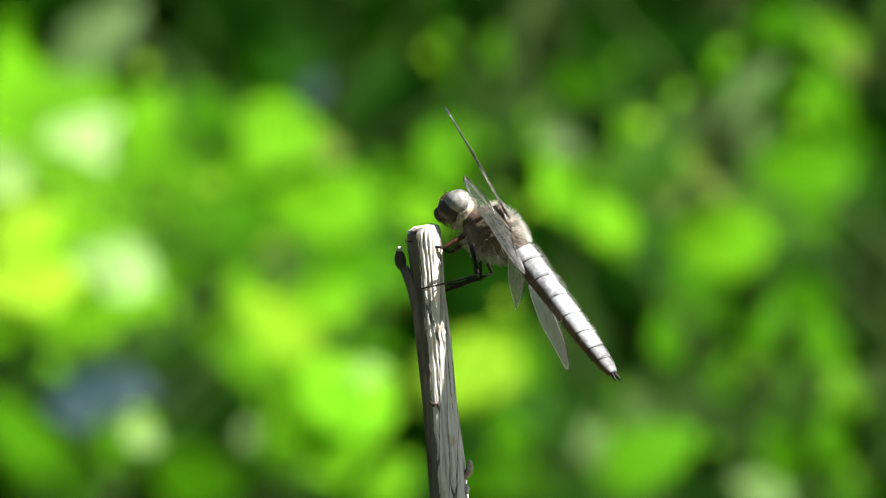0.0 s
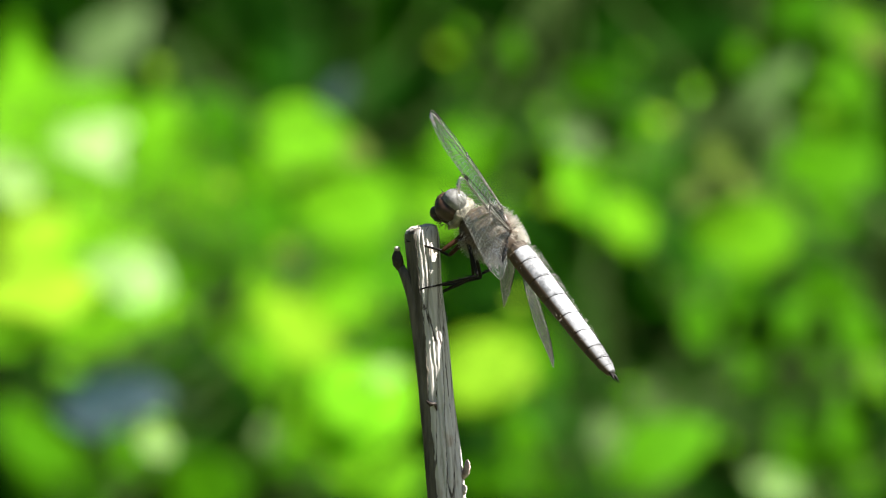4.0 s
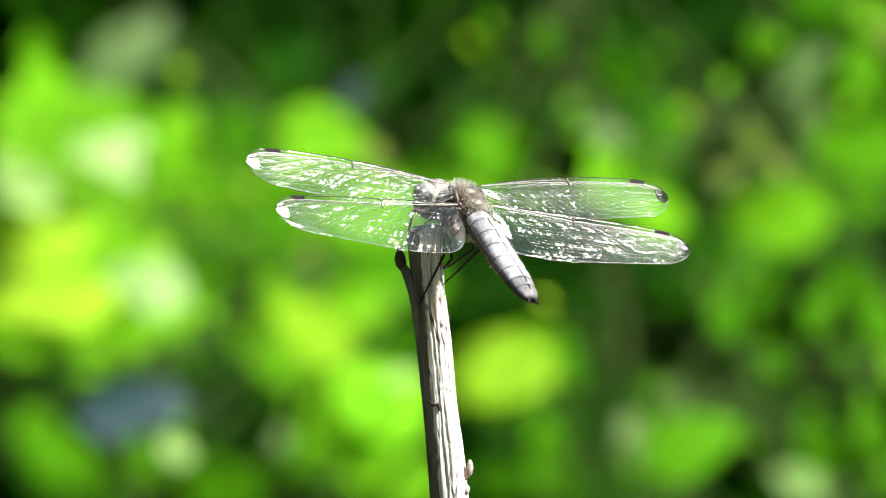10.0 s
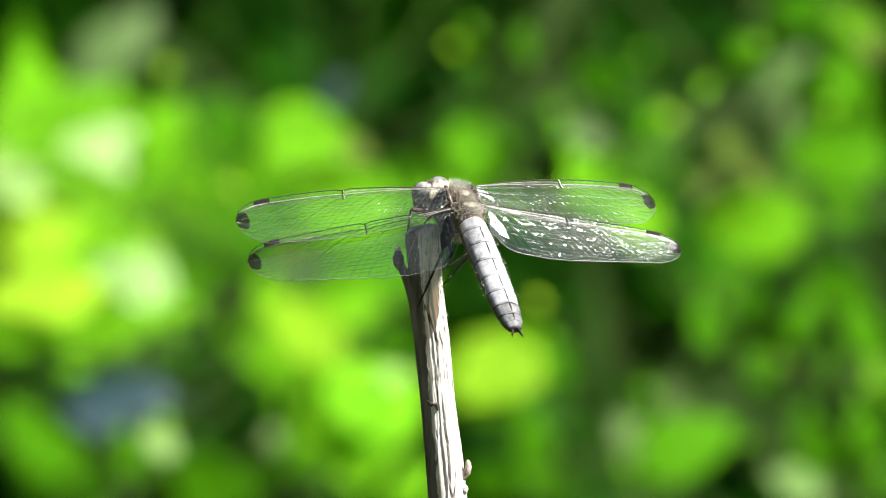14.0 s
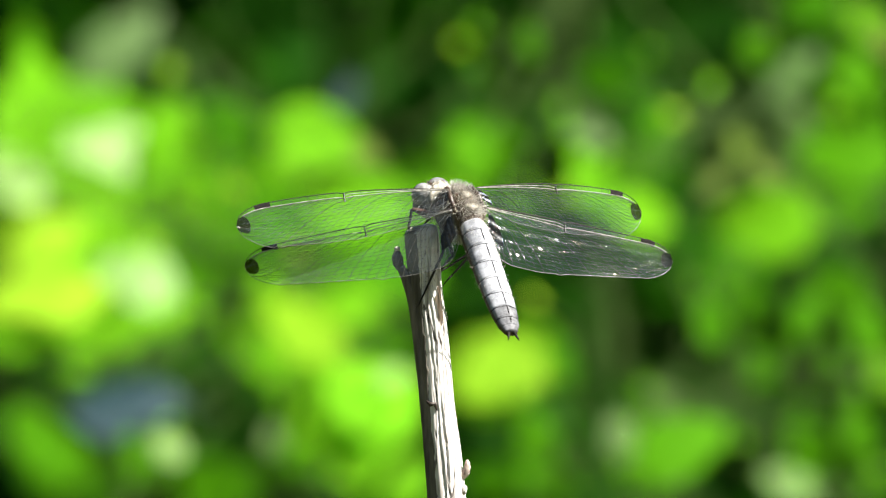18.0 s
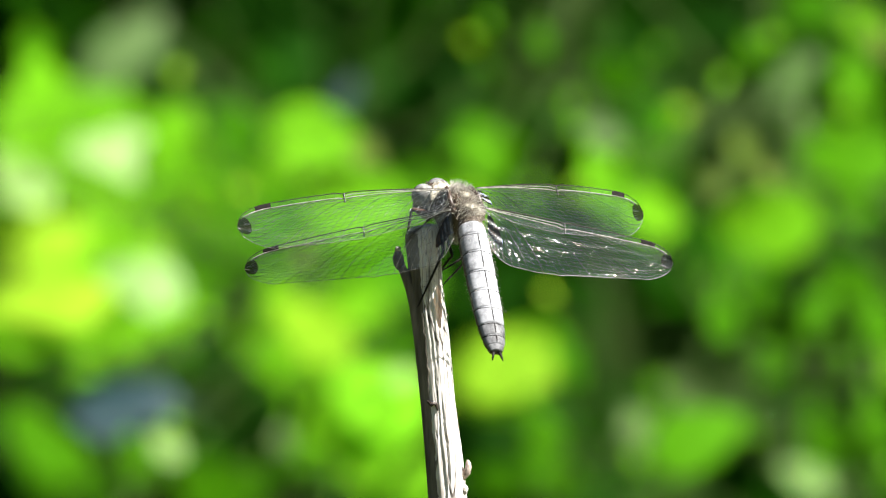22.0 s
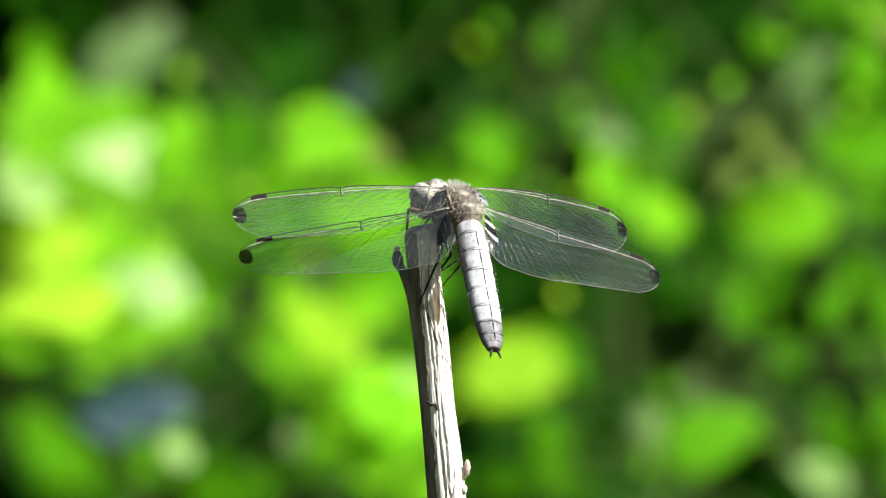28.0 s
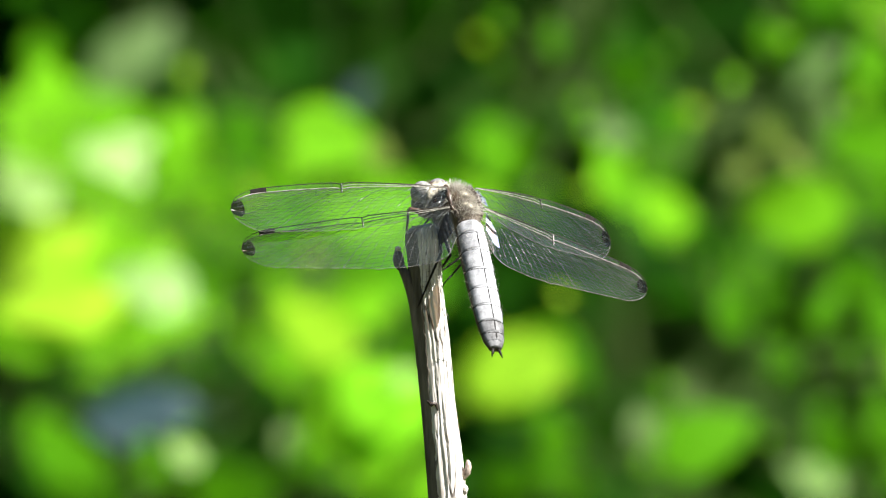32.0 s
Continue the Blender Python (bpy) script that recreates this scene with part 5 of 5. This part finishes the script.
    (17, (2.9, -2.48, 5.74, 37, -4.1, 27.4), ((10, -7.7, 27.1), (8.3, -14.3, 31.6), (8.4, -11.5, 35.2), (-9.1, -10.1, 27.3)), (2.1, -9.5), (-27, 0, 21)),
    (17.5, (2.88, -2.47, 5.7, 37.3, -3.8, 27.3), ((9.2, -7.9, 27.1), (10.2, -17, 30.7), (8.4, -12, 35.2), (-8.8, -10.6, 28.7)), (1.7, -9.6), (-27, 0, 21)),
    (18, (2.88, -2.43, 5.71, 37.1, -3.6, 27.7), ((9.5, -8.4, 27.1), (11, -17.7, 29.4), (8.7, -12.2, 35.3), (-8.7, -10.4, 29.1)), (3.1, -9.8), (-27, 0, 21)),
    (18.5, (2.87, -2.42, 5.72, 36.8, -2.8, 27.5), ((9.1, -8.7, 27), (13.2, -20.1, 27.8), (9, -11.8, 35.1), (-8.5, -10.1, 29.6)), (5.2, -10.9), (-27, 0, 24)),
    (19, (2.89, -2.38, 5.73, 36.5, -2.3, 27.4), ((8.9, -9.1, 26.9), (16.4, -22.7, 25.9), (9.2, -11.2, 35.1), (-8.1, -9.9, 29.9)), (6.3, -10.6), (-24, 0, 24)),
    (19.5, (2.9, -2.34, 5.75, 36.8, -2.1, 27.2), ((8.7, -9.3, 26.8), (20.6, -26.1, 25), (9.6, -11.2, 34.9), (-7.8, -9.8, 29.9)), (9.6, -10.4), (-27, 0, 24)),
    (20, (2.85, -2.44, 5.77, 36.8, -2.2, 26.9), ((8.2, -8.9, 26.7), (23.5, -28, 24.9), (9.8, -11.8, 34.9), (-7.4, -10.2, 30)), (10.1, -10.3), (-27, 0, 24)),
    (20.5, (2.81, -2.59, 5.74, 36.7, -2.1, 26.6), ((7.7, -8.6, 26.7), (24.4, -28.7, 25.4), (9.9, -11.4, 34.9), (-7.4, -9.9, 29.4)), (9.3, -10.2), (-27, 0, 24)),
    (21, (2.83, -2.61, 5.74, 36.6, -2.2, 26.5), ((7.2, -8.3, 26.4), (25, -28.6, 25.4), (9.7, -11.2, 35), (-7.7, -9.8, 29.1)), (8.6, -9.9), (-24, 0, 24)),
    (21.5, (2.85, -2.56, 5.67, 36.7, -2.4, 26.4), ((7.2, -8.2, 26.6), (25.7, -29.1, 25.8), (9.5, -11.2, 34.9), (-7.7, -9.9, 28.7)), (12, -10.2), (-27, 0, 27)),
    (22, (2.77, -2.67, 5.67, 36.7, -2.4, 26.4), ((6.7, -8.1, 26.8), (24.9, -28.9, 26.1), (9.8, -11.6, 34.9), (-7.6, -10.1, 28.8)), (12.9, -10.3), (-27, 0, 24)),
    (22.5, (2.75, -2.62, 5.69, 36.6, -2.4, 26.3), ((6.6, -7.7, 26.8), (24.9, -28.8, 26.3), (9.9, -12.1, 34.8), (-7.5, -10.7, 29.1)), (13.4, -10.1), (-27, 0, 24)),
    (23, (2.69, -2.77, 5.71, 36.5, -2.4, 26.3), ((6.3, -7.8, 27), (24.2, -28.6, 26.5), (9.5, -11.7, 35.3), (-7.4, -10.5, 28.9)), (12.8, -10.8), (-27, 0, 24)),
    (23.5, (2.73, -2.65, 5.63, 36.7, -2.7, 26.5), ((6.7, -7.7, 26.9), (23.6, -27.9, 27), (9.2, -11.8, 35.3), (-8, -10.8, 28.7)), (11.9, -11.1), (-27, 0, 24)),
    (24, (2.74, -2.54, 5.62, 36.4, -3.1, 26.8), ((7.2, -7.5, 26.9), (22.7, -26.9, 28.4), (8.9, -12.2, 35.3), (-8.2, -11, 28.3)), (13, -11.8), (-27, 0, 24)),
    (24.5, (2.41, -3.19, 5.38, 36, 0.4, 25.2), ((4.4, -5.5, 26.9), (19.2, -24.1, 27.2), (9.1, -11.4, 35.7), (-8.4, -11.1, 29.5)), (0.6, -9.5), (-24, 0, 18)),
    (25, (2.43, -2.65, 5.45, 36.9, -0.9, 26.4), ((6.5, -6.8, 27), (16.9, -22.9, 27.6), (9.2, -12.6, 35.4), (-8.4, -11.8, 29.6)), (4.3, -10.8), (-27, 0, 21)),
    (25.5, (2.58, -2.35, 5.4, 36.9, -2.3, 28.2), ((9, -8.6, 27.1), (14.3, -20.9, 28.6), (10.5, -14.9, 35.7), (-7.4, -13.4, 30.7)), (2.7, -10.9), (-30, 0, 18)),
    (27.5, (2.42, -2.7, 5.68, 36.1, -1.1, 27.9), ((9.2, -8.8, 27.4), (14.5, -20.5, 28), (11.2, -16.4, 35.1), (-7.6, -14.1, 30)), (12.7, -10.2), (-30, 0, 18)),
    (28, (2.35, -2.73, 5.77, 35.3, -0.6, 27.9), ((10.2, -9.2, 27.8), (13.9, -19.9, 27.1), (11.2, -15.7, 34.4), (-7.2, -13.7, 29.4)), (14, -10.2), (-27, 0, 18)),
    (28.5, (2.25, -2.74, 5.79, 35.3, -0.1, 28.5), ((11.8, -9.9, 28.1), (11.8, -17.7, 25.9), (11.8, -16.4, 34.1), (-6.7, -14.7, 29.9)), (15.1, -10.1), (-27, 0, 15)),
    (29, (2.22, -2.77, 5.77, 35.9, 0.2, 28.5), ((11.8, -10.3, 28.3), (12, -18.6, 25.9), (13.2, -18.5, 34.4), (-5.9, -16, 30.3)), (13.9, -9.7), (-30, 0, 15)),
    (29.5, (2.01, -2.74, 5.72, 37.1, 0.6, 29.3), ((13, -11.1, 28.3), (11.9, -19, 25.4), (15.7, -22.1, 35.1), (-4.6, -18.4, 32.2)), (13.8, -9.7), (-30, 0, 15)),
    (30, (2.22, -2.81, 5.73, 36.8, 1.2, 28.8), ((12.7, -11.8, 28.4), (11.4, -19.3, 25.9), (15.4, -21.2, 36.5), (-3.9, -18.2, 32)), (14.2, -9.2), (-30, 0, 15)),
    (30.5, (2.39, -2.85, 5.76, 36, 1.4, 28.7), ((12.9, -11.5, 28.5), (10.4, -17.9, 25.9), (14.5, -18.6, 36.5), (-4, -16.6, 30)), (13.5, -8.8), (-27, 0, 15)),
    (31, (2.42, -2.91, 5.76, 36.1, 1.6, 28.6), ((13, -11.6, 28.7), (9.3, -17, 25.5), (14.6, -18.7, 37), (-4, -16.5, 28.1)), (12.9, -8.5), (-27, 0, 15)),
    (31.5, (2.37, -2.88, 5.69, 35.9, 1, 28.7), ((12, -10.6, 28.6), (9.2, -16.8, 26.4), (14.5, -19.6, 35.7), (-3.9, -17.9, 27.5)), (13.3, -8.5), (-27, 0, 12)),
    (32, (2.38, -3.01, 5.79, 35.7, 1.1, 28.3), ((12.3, -10.7, 28.6), (8.7, -15.9, 27), (14.9, -19.4, 34.9), (-3.8, -17.6, 25.9)), (13.4, -8.8), (-27, 0, 15)),
]
FLIGHTS = ((4.5, 8.78),)
# the abdomen is rolled while it sits side-on, and as it lands
ABDOMEN_ROLL = {**{t / 2: -12 for t in range(8)}, 4.4: -12, 4.55: -12, 8.8: -30, 9: -30, 9.5: -14}


# where the feet hold the twig (mm from its middle): while it sits side-on, and after it comes back
FEET_SIDE = {("front", -1): (-6.0, -2.0, 1.3), ("front", 1): (-4.5, 2.6, 1.5), ("middle", -1): (-3.8, -2.8, -6.8), ("middle", 1): (0.0, 1.2, -7.4),
             ("hind", -1): (-0.6, 1.9, -7.4), ("hind", 1): (-0.8, 2.1, -6.4)}
FEET_BACK = {("front", -1): (-6.3, -0.6, 0.6), ("front", 1): (-3.4, 1.2, 3.9), ("middle", -1): (-4.1, -2.3, -9.5), ("middle", 1): (0.1, -0.9, -6.0),
             ("hind", -1): (-1.6, 2.6, -5.0), ("hind", 1): (-0.6, 2.3, -4.0)}
# where the knees point
KNEES_SIDE = {("front", -1): (0, -0.3, -1), ("front", 1): (0, 0.3, -1), ("middle", -1): (1, -0.4, -0.3), ("middle", 1): (1, 0.4, -0.3),
              ("hind", -1): (1, -0.2, -0.8), ("hind", 1): (1, 0.3, -0.8)}
KNEES_BACK = {("front", -1): (-1, -0.2, 0.5), ("front", 1): (-0.5, 1, 0.3), ("middle", -1): (0.5, -1, 0.1), ("middle", 1): (1, -0.4, 0.1),
              ("hind", -1): (0.6, -1, 0), ("hind", 1): (1, 0.6, 0)}


def leg_turn(key, m, foot, knees):
    """Upper and lower leg so that the foot comes to its place in the dragonfly's space; the knee points out and up."""
    hip, upper, lower = LEGS[key]
    hip, upper, lower = Vector(hip) * MM, upper * MM, lower * MM
    to = foot - hip
    d = min(to.length, (upper + lower) * 0.985)
    axis = to.normalized()
    out = m.to_3x3().inverted() @ Vector(knees[key])
    out = (out - axis * out.dot(axis)).normalized()
    c = max(-1, min(1, (upper ** 2 + d * d - lower ** 2) / (2 * upper * d)))
    knee = hip + axis * (upper * c) + out * (upper * math.sqrt(1 - c * c))
    q1 = (knee - hip).to_track_quat("Z", "X")
    q2 = q1.inverted() @ (foot - knee).to_track_quat("Z", "X")
    return Matrix.LocRotScale(hip, q1, None), Matrix.LocRotScale(Vector((0, 0, upper)), q2, None)


# gusts that push the thicket: seconds, strength
GUSTS = [(0, -0.75), (1.3, -0.8), (2, -1.0), (3, -0.75), (3.5, -0.3), (6, 0), (7, 0.2), (8, 0.45), (9, 0.6), (10, 0.4), (11, 0.1), (12, -0.15), (13, -0.12), (14, 0),
         (17, 0.12), (19, 0.12), (21, 0.22), (23, 0.4), (25, 0.35), (28, 0.6), (30, 0.3), (32, 0.65)]
# the twig's lean at half seconds, in mm at its top
LEAN = [(0, 0.02), (0.5, -0.13), (1, 0.02), (1.5, -0.28), (2, -0.28), (2.5, -0.28), (3, -0.13), (3.5, -0.42), (5.5, -0.28), (6, 0.02), (6.5, 0.02), (7, -0.13), (7.5, 0.16), (8, -0.13), (8.5, 0.02), (9, -0.42), (9.5, 0.3), (10, 0.02), (10.5, -0.71), (11, -0.28), (11.5, -0.13), (12, -0.28), (12.5, -0.42), (13, -0.42), (13.5, -0.13), (14, -0.28), (14.5, -0.42), (16.5, -0.42), (17, -0.28), (17.5, -0.28), (18, -0.42), (18.5, -0.28), (19, -0.28), (19.5, -0.28), (20, -0.42), (20.5, -0.28), (21, -0.28), (21.5, -0.28), (22, -0.28), (22.5, -0.28), (23, -0.28), (23.5, -0.28), (24, -0.28), (24.5, -0.42), (25, -0.57), (25.5, -0.57), (27.5, -0.42), (28, -0.42), (28.5, -0.57), (29, -0.42), (29.5, -0.71), (30, -0.57), (30.5, -0.28), (31, -0.28), (31.5, -0.28), (32, -0.28)]


def sway(branch, reach, beat):
    """Push a branch to and fro about its foot."""
    foot = branch.location.copy()
    rows = []
    for i in range(65):
        t = i * 0.5
        gust = float(np.interp(t, [g[0] for g in GUSTS], [g[1] for g in GUSTS])) + 0.10 * math.sin(2.3 * t + beat) + 0.06 * math.sin(4.1 * t + 2 * beat)
        rows.append((t, pose(foot.x + gust * reach, foot.y, foot.z + 0.25 * reach * math.sin(1.7 * t + beat) * 0.5, 0, gust * 0.4, 0)))
    walk(branch, rows)


def motions():
    # the small insect crosses the thicket once
    walk(FLY, [(0.0, pose(-0.62, 1.3, 0.9, 0, 0, -90)), (22.8, pose(-0.62, 1.3, 0.9, 0, 0, -90)), (23.6, pose(-0.085, 1.0, 1.045, 10, -25, -95)),
               (23.8, pose(-0.003, 1.0, 1.038, -10, 30, -100)), (23.9, pose(0.036, 1.0, 1.032, 10, -30, -105)), (24.0, pose(0.080, 1.0, 1.019, -10, 30, -100)),
               (24.2, pose(0.17, 1.02, 1.0, 10, -20, -95)), (25.0, pose(0.6, 1.3, 0.95, 0, 0, -90)), (32.0, pose(0.6, 1.3, 0.95, 0, 0, -90))])
    # one narrow leaf turns in the gusts
    walk(flutter, [(t, glint_leaf(10 if on else -14)) for t, on in ((0, 0), (1.25, 0), (1.4, 1), (1.62, 1), (1.8, 0), (1.9, 0), (2.0, 1), (2.1, 0), (2.2, 0), (2.3, 1), (2.4, 0), (2.5, 0), (2.6, 1),
                                                                (2.75, 0), (32, 0))])
    for i, branch in enumerate(back_row):
        sway(branch, 0.003 + 0.002 * i, 3 + i)
    for i, branch in enumerate(fleck_row):
        sway(branch, (0.009, 0.009, 0.004)[i], 1 + i)
    walk(TWIG, [(t, pose(d * MM, 0, 1, 0, 0, 0)) for t, d in LEAN])
    walk(dragonfly, [(t, body(*b)) for t, b, *_ in POSES])
    walk(HEAD, [(t, Matrix.Translation(NECK) @ pose(0, 0, 0, *h)) for t, _, _, _, h in POSES])
    walk(ABDOMEN, [(t, Matrix.Translation(WAIST) @ pose(0, 0, 0, a[0], ABDOMEN_ROLL.get(t, 0), a[1])) for t, _, _, a, _ in POSES])
    for i, key in enumerate(("LF", "LH", "RF", "RH")):
        rows = []
        for t, _, w, *_ in POSES:
            rows.append((t, wing_turn(key, *w[i])))
        for start, end in FLIGHTS:
            rows = [r for r in rows if not start <= r[0] <= end]
            n, t = 0, start
            while t <= end + 0.001:
                beat = (38, 5, -24, 5)[(n + (2 if key[1] == "H" else 0)) % 4]
                rows.append((t, wing_turn(key, 4, beat, 8 * (-1) ** n)))
                n, t = n + 1, t + 1 / 30
        rows.sort(key=lambda r: r[0])
        walk(WINGS[key], rows)
    for key, (leg, shin) in LEG_PARTS.items():
        upper, lower = [], []
        for t, b, *_ in POSES:
            m = body(*b)
            if FLIGHTS[0][0] - 0.02 < t < FLIGHTS[-1][1] - 0.08:
                foot = Vector(LEGS[key][0]) * MM + Vector((key[1] * 1.5, -3.0, -4.5)) * MM
            else:
                foot = Vector((FEET_SIDE if t < 6 else FEET_BACK)[key])
                foot = m.inverted() @ Vector((foot.x * MM, foot.y * MM, 1 + foot.z * MM))
            a, c = leg_turn(key, m, foot, KNEES_SIDE if t < 6 else KNEES_BACK)
            upper.append((t, a))
            lower.append((t, c))
        walk(leg, upper)
        walk(shin, lower)
    for beat, (branch, reach) in enumerate(((branch_back_west, 0.0030), (branch_glints, 0.0070), (branch_west, 0.0038), (branch_low_west, 0.0034), (branch_foot_west, 0.0030), (branch_middle, 0.0042),
                                            (branch_bottom, 0.0034), (branch_foot, 0.0036), (branch_low, 0.0050), (branch_heart, 0.0080),
                                            (branch_east, 0.0114), (branch_high, 0.0086), (branch_side, 0.0090), (branch_low_east, 0.0086))):
        sway(branch, reach, beat)


motions()
